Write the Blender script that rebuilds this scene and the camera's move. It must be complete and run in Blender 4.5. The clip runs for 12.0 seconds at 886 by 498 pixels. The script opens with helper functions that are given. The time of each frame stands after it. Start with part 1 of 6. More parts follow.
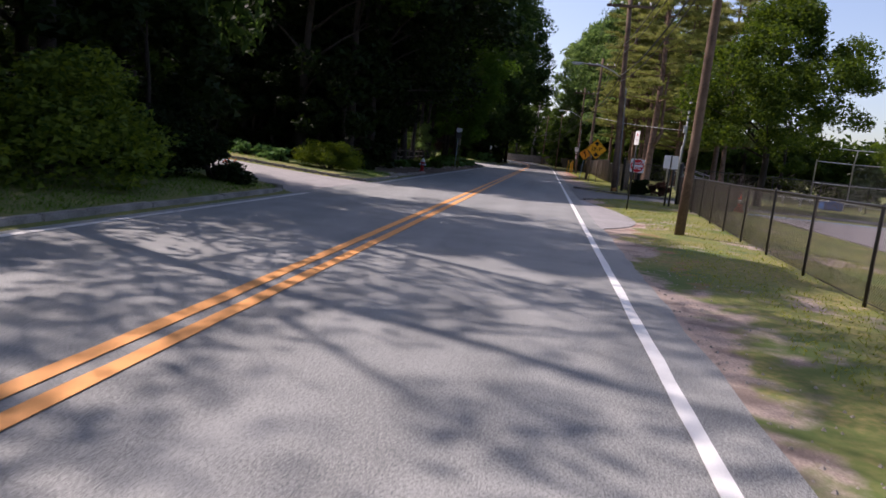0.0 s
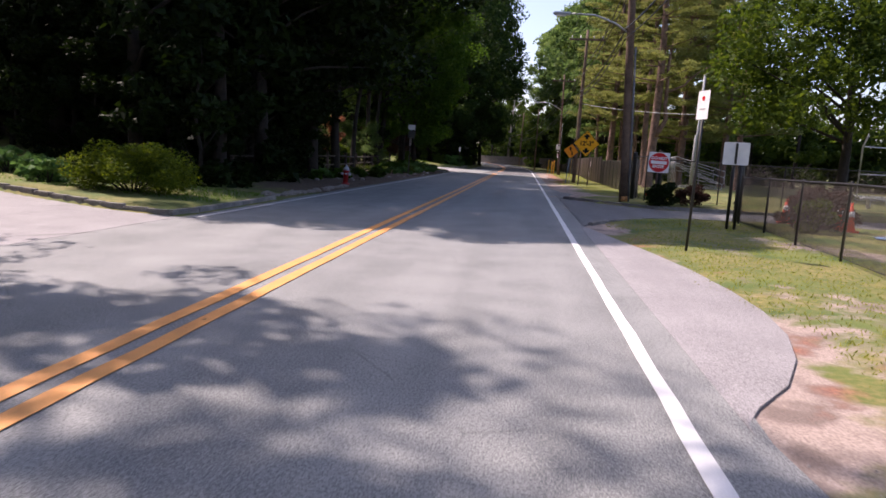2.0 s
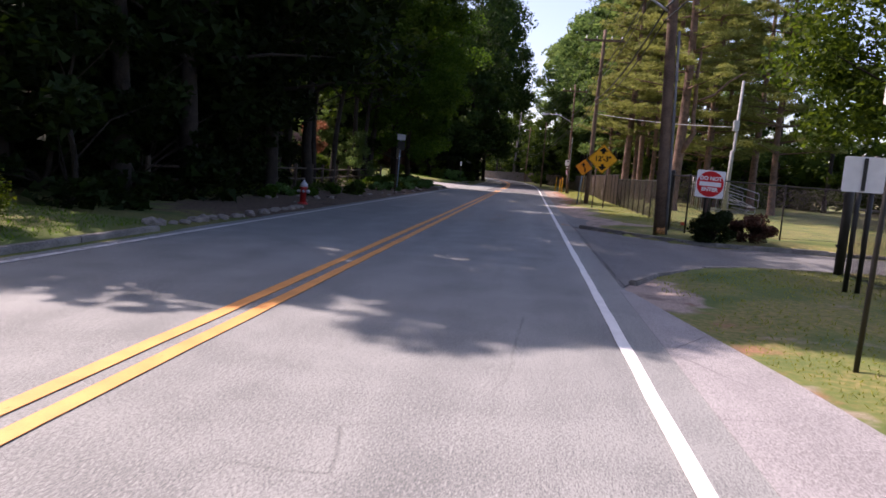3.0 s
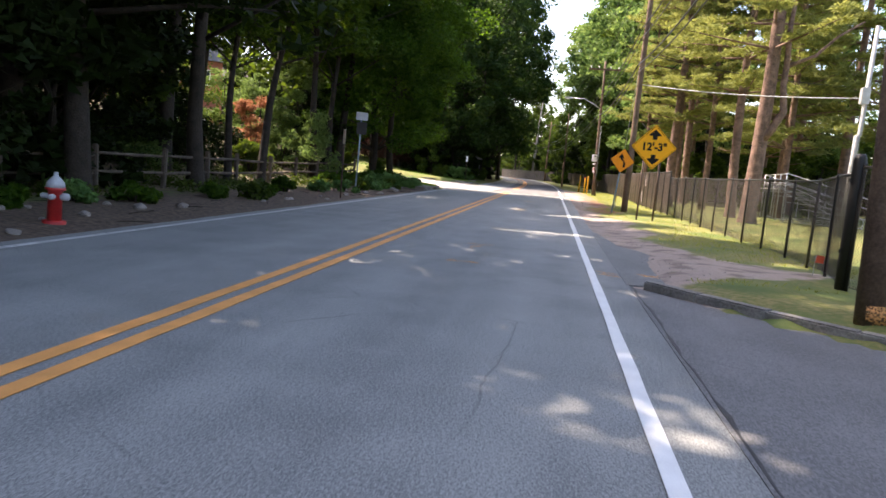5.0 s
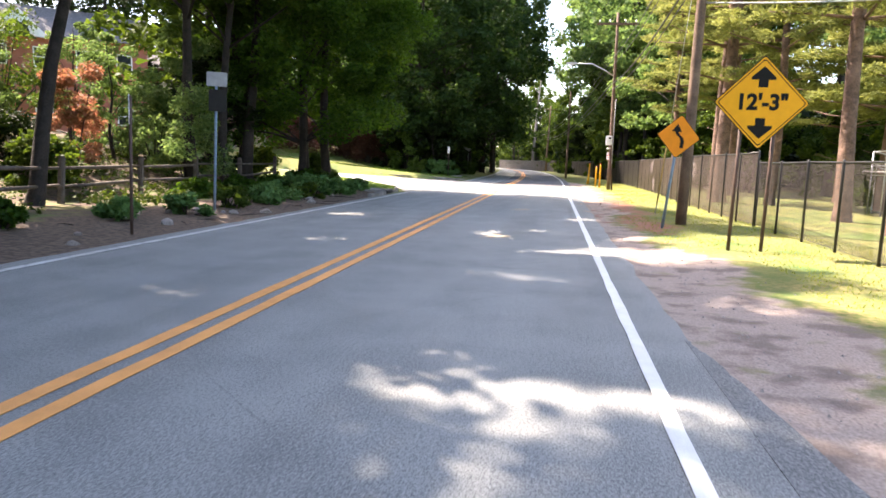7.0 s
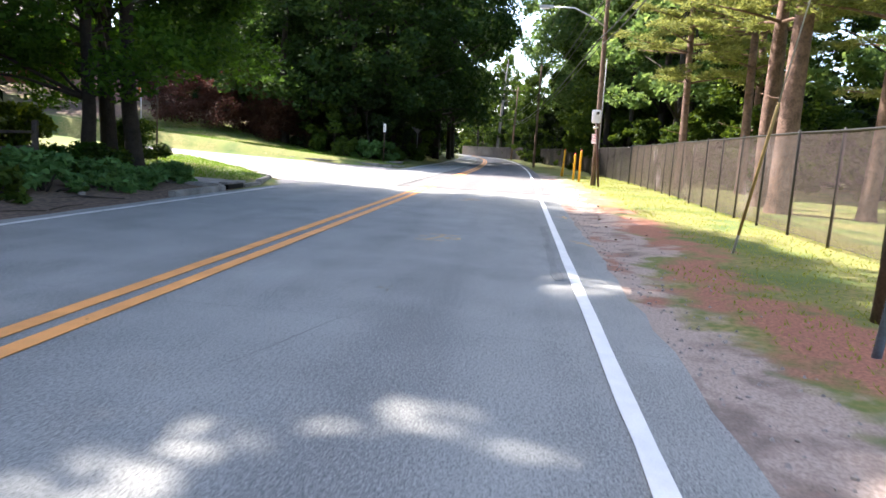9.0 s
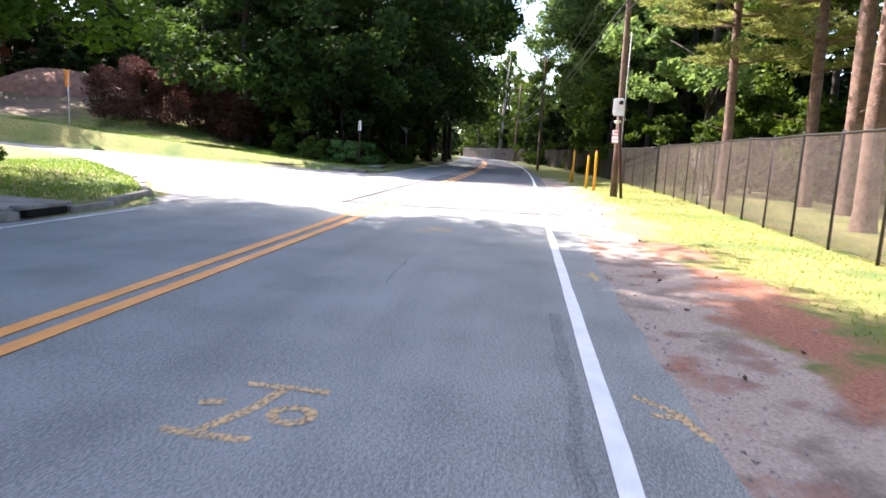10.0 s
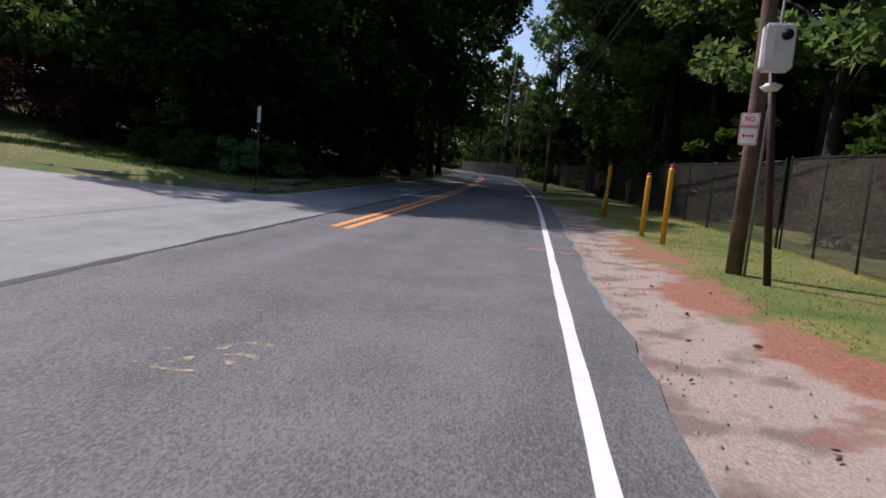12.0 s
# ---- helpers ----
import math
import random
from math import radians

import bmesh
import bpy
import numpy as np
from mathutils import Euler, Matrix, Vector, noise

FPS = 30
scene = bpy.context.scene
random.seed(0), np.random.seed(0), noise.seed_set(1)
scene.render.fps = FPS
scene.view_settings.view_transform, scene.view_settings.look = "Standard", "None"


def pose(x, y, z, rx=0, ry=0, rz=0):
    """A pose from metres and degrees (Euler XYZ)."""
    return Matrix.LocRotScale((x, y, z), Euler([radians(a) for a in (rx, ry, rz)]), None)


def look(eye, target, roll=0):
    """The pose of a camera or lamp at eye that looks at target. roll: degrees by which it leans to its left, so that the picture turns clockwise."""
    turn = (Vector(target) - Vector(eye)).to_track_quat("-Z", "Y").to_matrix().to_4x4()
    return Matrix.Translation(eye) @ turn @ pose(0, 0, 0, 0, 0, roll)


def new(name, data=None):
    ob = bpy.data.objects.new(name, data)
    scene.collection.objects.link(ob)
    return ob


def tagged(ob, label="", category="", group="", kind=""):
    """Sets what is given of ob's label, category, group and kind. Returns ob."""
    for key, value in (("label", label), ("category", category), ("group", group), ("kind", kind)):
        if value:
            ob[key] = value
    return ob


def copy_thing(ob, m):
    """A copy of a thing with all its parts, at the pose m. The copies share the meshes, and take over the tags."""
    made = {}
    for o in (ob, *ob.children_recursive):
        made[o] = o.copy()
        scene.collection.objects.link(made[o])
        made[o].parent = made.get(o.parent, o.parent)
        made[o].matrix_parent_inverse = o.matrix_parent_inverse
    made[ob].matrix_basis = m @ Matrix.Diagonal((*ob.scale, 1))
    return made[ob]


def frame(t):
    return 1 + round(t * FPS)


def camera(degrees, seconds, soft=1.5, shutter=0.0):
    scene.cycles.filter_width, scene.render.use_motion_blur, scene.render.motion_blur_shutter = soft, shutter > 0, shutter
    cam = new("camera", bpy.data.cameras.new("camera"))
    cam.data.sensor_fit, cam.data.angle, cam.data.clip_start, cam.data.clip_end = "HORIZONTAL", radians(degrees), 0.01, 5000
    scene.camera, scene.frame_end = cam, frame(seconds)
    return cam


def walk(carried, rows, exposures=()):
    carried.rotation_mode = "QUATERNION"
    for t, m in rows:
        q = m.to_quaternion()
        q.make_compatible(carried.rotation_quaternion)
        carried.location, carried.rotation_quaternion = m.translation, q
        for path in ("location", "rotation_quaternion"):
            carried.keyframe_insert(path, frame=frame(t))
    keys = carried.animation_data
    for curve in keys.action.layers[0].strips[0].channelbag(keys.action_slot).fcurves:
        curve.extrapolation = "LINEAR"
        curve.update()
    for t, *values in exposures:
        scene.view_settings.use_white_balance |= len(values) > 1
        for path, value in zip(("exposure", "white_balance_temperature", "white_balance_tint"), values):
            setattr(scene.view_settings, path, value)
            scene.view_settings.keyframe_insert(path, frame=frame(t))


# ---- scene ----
cam = camera(67.8, 12.0, soft=1.6, shutter=0.1)
PATH = [
    (0, (2.37, -2.934, 1.394), (2.093, -0.977, 1.094), 5.7),
    (0.5, (2.436, -0.048, 1.389), (2.27, 1.928, 1.128), 0.8),
    (1, (2.46, 2.779, 1.343), (2.274, 4.745, 1.03), 3.9),
    (1.5, (2.448, 5.475, 1.347), (2.219, 7.439, 1.047), 3.9),
    (2, (2.427, 8.204, 1.333), (2.201, 10.172, 1.052), 3.2),
    (2.5, (2.439, 10.927, 1.369), (2.211, 12.895, 1.097), 4.3),
    (2.7, (2.418, 12.025, 1.388), (2.169, 13.995, 1.148), 4.5),
    (4.3, (2.728, 20.813, 1.236), (2.565, 22.791, 0.991), 1.6),
    (4.5, (2.745, 21.868, 1.225), (2.601, 23.844, 0.948), 3.9),
    (5, (2.7, 24.478, 1.282), (2.395, 26.44, 1.035), 4.5),
    (5.5, (2.646, 27.187, 1.298), (2.332, 29.146, 1.043), 3.6),
    (6, (2.658, 29.975, 1.251), (2.426, 31.942, 0.972), 0.9),
    (6.5, (2.597, 32.804, 1.339), (2.324, 34.764, 1.049), 3.8),
    (6.7, (2.611, 33.919, 1.372), (2.291, 35.873, 1.092), 1.7),
    (8.3, (2.739, 42.187, 1.255), (2.449, 44.153, 1.034), 3.7),
    (8.5, (2.725, 43.307, 1.239), (2.481, 45.277, 0.995), 2.4),
    (9, (2.743, 46.306, 1.194), (2.53, 48.271, 0.892), 3.3),
    (9.5, (2.835, 49.258, 1.218), (2.655, 51.237, 0.997), 2.4),
    (10, (2.873, 52.313, 1.217), (2.647, 54.278, 0.919), 3.1),
    (10.5, (2.854, 55.264, 1.257), (2.698, 57.242, 1.009), 5.6),
    (11, (2.885, 58.173, 1.288), (2.639, 60.145, 1.065), 4.6),
    (11.5, (2.952, 61.517, 1.229), (2.746, 63.49, 0.974), 4.3),
    (12, (2.947, 64.616, 1.17), (2.709, 66.585, 0.912), 4.7),
]
EXPOSURES = [
    (0, 0.25, 6350, 25),
    (0.5, 0.2, 6100, 18),
    (1.0, 0.65, 6300, 20),
    (1.5, 0.78, 6480, 25),
    (2.0, 0.65, 6480, 28),
    (2.5, 0.47, 6400, 33),
    (4.5, 1.95, 7200, 16),
    (5.0, 1.95, 7150, 19),
    (5.5, 2.38, 7200, 19),
    (6.5, 2.45, 7150, 18),
    (8.5, 2.3, 6300, 15),
    (9.0, 2.2, 6300, 14),
    (9.5, 2.3, 6350, 17),
    (10.5, 2.15, 6250, 18),
    (11.0, 1.55, 6200, 20),
    (11.5, 0.8, 6150, 25),
    (12, -0.05, 5800, 20),
]
walk(cam, [(t, look(eye, target, roll)) for t, eye, target, roll in PATH], EXPOSURES)

# ---- world, sun ----
AZ = math.atan2(-0.9, 0.44)
EL = radians(52)
world = bpy.data.worlds.new("world")
scene.world = world
world.use_nodes = True
wn = world.node_tree.nodes
sky = wn.new("ShaderNodeTexSky")
sky.sky_type = "NISHITA"
sky.sun_disc = False
sky.sun_elevation = EL
sky.sun_rotation = AZ
sky.air_density, sky.dust_density, sky.ozone_density = 1.0, 1.8, 0.3
wn["Background"].inputs["Strength"].default_value = 0.15
world.node_tree.links.new(sky.outputs["Color"], wn["Background"].inputs["Color"])
sun_data = bpy.data.lights.new("sun", "SUN")
sun_data.energy, sun_data.angle, sun_data.color = 5.0, radians(0.6), (1.0, 0.90, 0.78)
sun = new("sun", sun_data)
to_sun = Vector((math.sin(AZ) * math.cos(EL), math.cos(AZ) * math.cos(EL), math.sin(EL)))
sun.matrix_world = look(to_sun * 60, (0, 0, 0))


# ---- materials ----
def mat(name, base, dark=None, rough=0.8, metal=0.0, scale=8.0, fine=60.0, bump=0.2, mixfac=0.6, sheen=0.0):
    """Two noise scales between two colours, with fine relief."""
    m = bpy.data.materials.new(name)
    m.use_nodes = True
    nt = m.node_tree
    n, l = nt.nodes, nt.links
    p = n["Principled BSDF"]
    dark = dark or tuple(c * 0.6 for c in base)
    co = n.new("ShaderNodeTexCoord")
    a = n.new("ShaderNodeTexNoise")
    a.inputs["Scale"].default_value, a.inputs["Detail"].default_value = scale, 5
    b = n.new("ShaderNodeTexNoise")
    b.inputs["Scale"].default_value, b.inputs["Detail"].default_value = fine, 3
    for t in (a, b):
        l.new(co.outputs["Object"], t.inputs["Vector"])
    mx = n.new("ShaderNodeMix")
    mx.data_type = "FLOAT"
    mx.inputs[0].default_value = 1 - mixfac
    l.new(a.outputs["Fac"], mx.inputs[2])
    l.new(b.outputs["Fac"], mx.inputs[3])
    r = n.new("ShaderNodeValToRGB")
    r.color_ramp.elements[0].position, r.color_ramp.elements[1].position = 0.36, 0.64
    r.color_ramp.elements[0].color, r.color_ramp.elements[1].color = (*dark, 1), (*base, 1)
    l.new(mx.outputs[0], r.inputs["Fac"])
    l.new(r.outputs["Color"], p.inputs["Base Color"])
    p.inputs["Roughness"].default_value, p.inputs["Metallic"].default_value = rough, metal
    p.inputs["Specular IOR Level"].default_value = 0.12 if name.startswith("sign") else 0.4
    bp = n.new("ShaderNodeBump")
    bp.inputs["Strength"].default_value, bp.inputs["Distance"].default_value = bump, 0.02
    l.new(b.outputs["Fac"], bp.inputs["Height"])
    l.new(bp.outputs["Normal"], p.inputs["Normal"])
    return m


def leaf_mat(name, base, dark, trans=0.45):
    """Leaves that let some light through, varied leaf by leaf and tree by tree."""
    m = bpy.data.materials.new(name)
    m.use_nodes = True
    nt = m.node_tree
    n, l = nt.nodes, nt.links
    p = n["Principled BSDF"]
    geo, info = n.new("ShaderNodeNewGeometry"), n.new("ShaderNodeObjectInfo")
    add = n.new("ShaderNodeMath")
    add.operation = "MULTIPLY_ADD"
    add.inputs[1].default_value = 0.7
    l.new(geo.outputs["Random Per Island"], add.inputs[0])
    half = n.new("ShaderNodeMath")
    half.operation = "MULTIPLY"
    half.inputs[1].default_value = 0.3
    l.new(info.outputs["Random"], half.inputs[0])
    l.new(half.outputs[0], add.inputs[2])
    r = n.new("ShaderNodeValToRGB")
    r.color_ramp.elements[0].color, r.color_ramp.elements[1].color = (*dark, 1), (*base, 1)
    l.new(add.outputs[0], r.inputs["Fac"])
    l.new(r.outputs["Color"], p.inputs["Base Color"])
    p.inputs["Roughness"].default_value = 0.6
    p.inputs["Specular IOR Level"].default_value = 0.12
    tr = n.new("ShaderNodeBsdfTranslucent")
    hue = n.new("ShaderNodeHueSaturation")
    hue.inputs["Hue"].default_value, hue.inputs["Saturation"].default_value, hue.inputs["Value"].default_value = 0.48, 1.1, 1.5
    l.new(r.outputs["Color"], hue.inputs["Color"])
    l.new(hue.outputs["Color"], tr.inputs["Color"])
    ms = n.new("ShaderNodeMixShader")
    ms.inputs[0].default_value = trans
    l.new(p.outputs[0], ms.inputs[1])
    l.new(tr.outputs[0], ms.inputs[2])
    l.new(ms.outputs[0], n["Material Output"].inputs["Surface"])
    return m


def ground_mat():
    """Grass, bare soil and needle litter, mixed by the mesh's own soil values."""
    m = bpy.data.materials.new("ground_cover")
    m.use_nodes = True
    nt = m.node_tree
    n, l = nt.nodes, nt.links
    p = n["Principled BSDF"]
    co = n.new("ShaderNodeTexCoord")

    def noise_ramp(scale, c0, c1, lo=0.35, hi=0.65):
        t = n.new("ShaderNodeTexNoise")
        t.inputs["Scale"].default_value, t.inputs["Detail"].default_value = scale, 6
        l.new(co.outputs["Object"], t.inputs["Vector"])
        r = n.new("ShaderNodeValToRGB")
        r.color_ramp.elements[0].position, r.color_ramp.elements[1].position = lo, hi
        r.color_ramp.elements[0].color, r.color_ramp.elements[1].color = (*c0, 1), (*c1, 1)
        l.new(t.outputs["Fac"], r.inputs["Fac"])
        return t, r

    def mix(fac, a, b):
        x = n.new("ShaderNodeMix")
        x.data_type = "RGBA"
        l.new(fac, x.inputs[0])
        l.new(a, x.inputs[6])
        l.new(b, x.inputs[7])
        return x.outputs[2]

    def attr(name, wob, lo=0.35, hi=0.65):
        at = n.new("ShaderNodeAttribute")
        at.attribute_name = name
        t = n.new("ShaderNodeTexNoise")
        t.inputs["Scale"].default_value, t.inputs["Detail"].default_value = wob, 7
        l.new(co.outputs["Object"], t.inputs["Vector"])
        s = n.new("ShaderNodeMath")
        s.operation = "MULTIPLY_ADD"
        s.inputs[1].default_value, s.inputs[2].default_value = 1.5, -0.75
        l.new(t.outputs["Fac"], s.inputs[0])
        ad = n.new("ShaderNodeMath")
        l.new(at.outputs["Fac"], ad.inputs[0])
        l.new(s.outputs[0], ad.inputs[1])
        mr = n.new("ShaderNodeMapRange")
        mr.inputs[1].default_value, mr.inputs[2].default_value = lo, hi
        l.new(ad.outputs[0], mr.inputs[0])
        return mr.outputs[0]

    _, grass = noise_ramp(1.1, (0.05, 0.095, 0.016), (0.12, 0.15, 0.03))
    _, dry = noise_ramp(14, (0.115, 0.13, 0.026), (0.29, 0.22, 0.085), 0.4, 0.7)
    tf, patch = noise_ramp(0.6, (0, 0, 0), (0.85, 0.85, 0.85), 0.38, 0.58)
    g = mix(patch.outputs["Color"], grass.outputs["Color"], dry.outputs["Color"])
    ft, dirt = noise_ramp(55, (0.24, 0.185, 0.155), (0.40, 0.322, 0.275))
    _, needle = noise_ramp(42, (0.18, 0.078, 0.05), (0.35, 0.155, 0.098), 0.36, 0.68)
    _, litter = noise_ramp(12, (0.05, 0.033, 0.022), (0.155, 0.105, 0.072))
    _, damp = noise_ramp(70, (0.10, 0.076, 0.066), (0.20, 0.15, 0.125))
    _, stain = noise_ramp(2.2, (0, 0, 0), (0.85, 0.85, 0.85), 0.5, 0.62)
    soil = mix(stain.outputs["Color"], dirt.outputs["Color"], damp.outputs["Color"])
    c = mix(attr("litter", 2.0), g, litter.outputs["Color"])
    c = mix(attr("dirt", 2.6), c, soil)
    c = mix(attr("needle", 2.2), c, needle.outputs["Color"])
    l.new(c, p.inputs["Base Color"])
    p.inputs["Roughness"].default_value = 0.95
    bp = n.new("ShaderNodeBump")
    bp.inputs["Strength"].default_value, bp.inputs["Distance"].default_value = 0.3, 0.012
    l.new(ft.outputs["Fac"], bp.inputs["Height"])
    l.new(bp.outputs["Normal"], p.inputs["Normal"])
    return m


M_GROUND = ground_mat()


def asphalt(name, lo, hi, crack=0.5):
    """Worn asphalt: broad stains, wheel wear along the road, stone speckle, thin cracks."""
    m = bpy.data.materials.new(name)
    m.use_nodes = True
    nt = m.node_tree
    n, l = nt.nodes, nt.links
    p = n["Principled BSDF"]
    co = n.new("ShaderNodeTexCoord")
    mp = n.new("ShaderNodeMapping")
    mp.inputs["Scale"].default_value = (1.6, 0.12, 1)
    l.new(co.outputs["Object"], mp.inputs["Vector"])
    a, b, c = (n.new("ShaderNodeTexNoise") for _ in range(3))
    a.inputs["Scale"].default_value, a.inputs["Detail"].default_value = 0.9, 6
    b.inputs["Scale"].default_value, b.inputs["Detail"].default_value = 110, 4
    c.inputs["Scale"].default_value, c.inputs["Detail"].default_value = 1.3, 8
    l.new(mp.outputs[0], a.inputs["Vector"])
    l.new(co.outputs["Object"], b.inputs["Vector"])
    l.new(co.outputs["Object"], c.inputs["Vector"])
    s1 = n.new("ShaderNodeMath")
    s1.operation = "MULTIPLY_ADD"
    s1.inputs[1].default_value = 0.22
    l.new(a.outputs["Fac"], s1.inputs[0])
    s2 = n.new("ShaderNodeMath")
    s2.operation = "MULTIPLY_ADD"
    s2.inputs[1].default_value = 1.0
    l.new(b.outputs["Fac"], s2.inputs[0])
    l.new(s1.outputs[0], s2.inputs[2])
    s3 = n.new("ShaderNodeMath")
    s3.operation = "MULTIPLY"
    s3.inputs[1].default_value = 0.20
    l.new(c.outputs["Fac"], s3.inputs[0])
    l.new(s3.outputs[0], s1.inputs[2])
    d = n.new("ShaderNodeTexNoise")
    d.inputs["Scale"].default_value, d.inputs["Detail"].default_value = 52, 4
    l.new(co.outputs["Object"], d.inputs["Vector"])
    s4 = n.new("ShaderNodeMath")
    s4.operation = "MULTIPLY_ADD"
    s4.inputs[1].default_value = 0.45
    l.new(d.outputs["Fac"], s4.inputs[0])
    l.new(s2.outputs[0], s4.inputs[2])
    s5 = n.new("ShaderNodeMath")
    s5.operation = "SUBTRACT"
    s5.inputs[1].default_value = 0.40
    l.new(s4.outputs[0], s5.inputs[0])
    r = n.new("ShaderNodeValToRGB")
    r.color_ramp.elements[0].position, r.color_ramp.elements[1].position = 0.42, 0.66
    r.color_ramp.elements[0].color, r.color_ramp.elements[1].color = (*lo, 1), (*hi, 1)
    l.new(s5.outputs[0], r.inputs["Fac"])
    v = n.new("ShaderNodeTexVoronoi")
    v.feature = "DISTANCE_TO_EDGE"
    v.inputs["Scale"].default_value = 0.45
    wob = n.new("ShaderNodeMix")
    wob.data_type = "RGBA"
    wob.inputs[0].default_value = 0.12
    l.new(co.outputs["Object"], wob.inputs[6])
    l.new(c.outputs["Color"], wob.inputs[7])
    l.new(wob.outputs[2], v.inputs["Vector"])
    cr = n.new("ShaderNodeMapRange")
    cr.inputs[1].default_value, cr.inputs[2].default_value = 0.0, 0.004
    cr.inputs[3].default_value, cr.inputs[4].default_value = crack, 0.0
    l.new(v.outputs["Distance"], cr.inputs[0])
    gate = n.new("ShaderNodeMapRange")
    gate.inputs[1].default_value, gate.inputs[2].default_value = 0.5, 0.6
    l.new(a.outputs["Fac"], gate.inputs[0])
    ml = n.new("ShaderNodeMath")
    ml.operation = "MULTIPLY"
    l.new(cr.outputs[0], ml.inputs[0])
    l.new(gate.outputs[0], ml.inputs[1])
    mx = n.new("ShaderNodeMix")
    mx.data_type = "RGBA"
    mx.inputs[7].default_value = (0.02, 0.02, 0.022, 1)
    l.new(ml.outputs[0], mx.inputs[0])
    l.new(r.outputs["Color"], mx.inputs[6])
    l.new(mx.outputs[2], p.inputs["Base Color"])
    p.inputs["Roughness"].default_value = 0.82
    bp = n.new("ShaderNodeBump")
    bp.inputs["Strength"].default_value, bp.inputs["Distance"].default_value = 0.16, 0.005
    l.new(b.outputs["Fac"], bp.inputs["Height"])
    l.new(bp.outputs["Normal"], p.inputs["Normal"])
    return m


M_ROAD = asphalt("road_asphalt", (0.105, 0.113, 0.112), (0.32, 0.328, 0.318), 0.4)
M_PATCH = asphalt("patch_asphalt", (0.06, 0.058, 0.06), (0.185, 0.18, 0.185), 0.0)
M_OLD = asphalt("old_asphalt", (0.16, 0.155, 0.155), (0.36, 0.345, 0.345), 0.8)
M_DRIVE = asphalt("driveway_asphalt", (0.085, 0.086, 0.086), (0.20, 0.20, 0.20), 0.6)
M_STRIP = asphalt("worn_strip_asphalt", (0.085, 0.09, 0.09), (0.25, 0.255, 0.25), 0.0)
M_TAR = mat("tar", (0.03, 0.03, 0.032), rough=0.6)
M_WHITE = mat("white_paint", (0.80, 0.80, 0.78), (0.66, 0.66, 0.65), 0.6, scale=5, fine=90)
M_WORN = mat("worn_white_paint", (0.68, 0.68, 0.66), (0.42, 0.42, 0.41), 0.7, scale=5, fine=70)
M_YELLOW = mat("yellow_paint", (0.87, 0.39, 0.115), (0.66, 0.295, 0.09), 0.6, scale=4, fine=90)
M_MARKO = mat("orange_mark", (0.80, 0.36, 0.11), (0.62, 0.30, 0.12), 0.8, scale=14, fine=60)
M_MARKY = mat("faded_yellow_mark", (0.66, 0.44, 0.22), (0.54, 0.36, 0.19), 0.8, scale=14, fine=60)
M_MARKP = mat("pink_mark", (0.75, 0.10, 0.22), (0.25, 0.10, 0.12), 0.8, scale=20, fine=60)
def worn_away(m, scale=30.0, lo=0.42, hi=0.6):
    """Lets the surface below show where the paint is worn off."""
    n, l = m.node_tree.nodes, m.node_tree.links
    t, mr, ms, tr, co = (n.new(k) for k in ("ShaderNodeTexNoise", "ShaderNodeMapRange", "ShaderNodeMixShader", "ShaderNodeBsdfTransparent", "ShaderNodeTexCoord"))
    t.inputs["Scale"].default_value, t.inputs["Detail"].default_value = scale, 6
    mr.inputs[1].default_value, mr.inputs[2].default_value = lo, hi
    l.new(co.outputs["Object"], t.inputs["Vector"])
    l.new(t.outputs["Fac"], mr.inputs[0])
    l.new(mr.outputs[0], ms.inputs[0])
    l.new(tr.outputs[0], ms.inputs[1])
    l.new(n["Principled BSDF"].outputs[0], ms.inputs[2])
    l.new(ms.outputs[0], n["Material Output"].inputs["Surface"])


M_MARKF = mat("old_yellow_mark", (0.46, 0.39, 0.24), (0.38, 0.33, 0.23), 0.85, scale=14, fine=60)
worn_away(M_MARKF, 11, 0.46, 0.66)
worn_away(M_MARKY, 46, 0.34, 0.56)
worn_away(M_MARKO, 46, 0.34, 0.56)
worn_away(M_MARKP, 18, 0.36, 0.54)
worn_away(M_WORN, 9, 0.26, 0.42)
worn_away(M_WHITE, 14, 0.17, 0.27)
worn_away(M_YELLOW, 14, 0.19, 0.30)
M_KERB = mat("kerb_concrete", (0.32, 0.30, 0.275), (0.12, 0.115, 0.105), 0.9, scale=3, fine=40, bump=0.5)
M_ROCK = mat("rock", (0.38, 0.34, 0.31), (0.22, 0.195, 0.175), 0.9, scale=6, fine=30, bump=0.8)
M_POLE = mat("pole_wood", (0.20, 0.135, 0.095), (0.085, 0.055, 0.04), 0.85, scale=3, fine=35, bump=0.6)
M_BARK = mat("bark", (0.04, 0.031, 0.025), (0.013, 0.011, 0.009), 0.9, scale=4, fine=25, bump=1.0)
M_MULCH = mat("red_mulch", (0.36, 0.20, 0.14), (0.17, 0.085, 0.06), 0.95, scale=3, fine=45, bump=0.8)
M_DEADWOOD = mat("pale_dead_wood", (0.30, 0.27, 0.23), (0.16, 0.14, 0.12), 0.9, scale=3, fine=20)
M_PBARK = mat("pine_bark", (0.24, 0.15, 0.115), (0.085, 0.055, 0.043), 0.9, scale=4, fine=18, bump=1.0)
M_RAIL = mat("weathered_rail", (0.14, 0.115, 0.095), (0.05, 0.04, 0.034), 0.9, scale=5, fine=40, bump=0.6)
M_BLACK = mat("black_vinyl", (0.022, 0.022, 0.022), rough=0.45)
M_DARKRED = mat("dark_red_paint", (0.06, 0.018, 0.016), (0.03, 0.012, 0.012), 0.5)
M_WIRE = mat("fence_wire", (0.075, 0.06, 0.058), (0.04, 0.034, 0.033), 0.5)
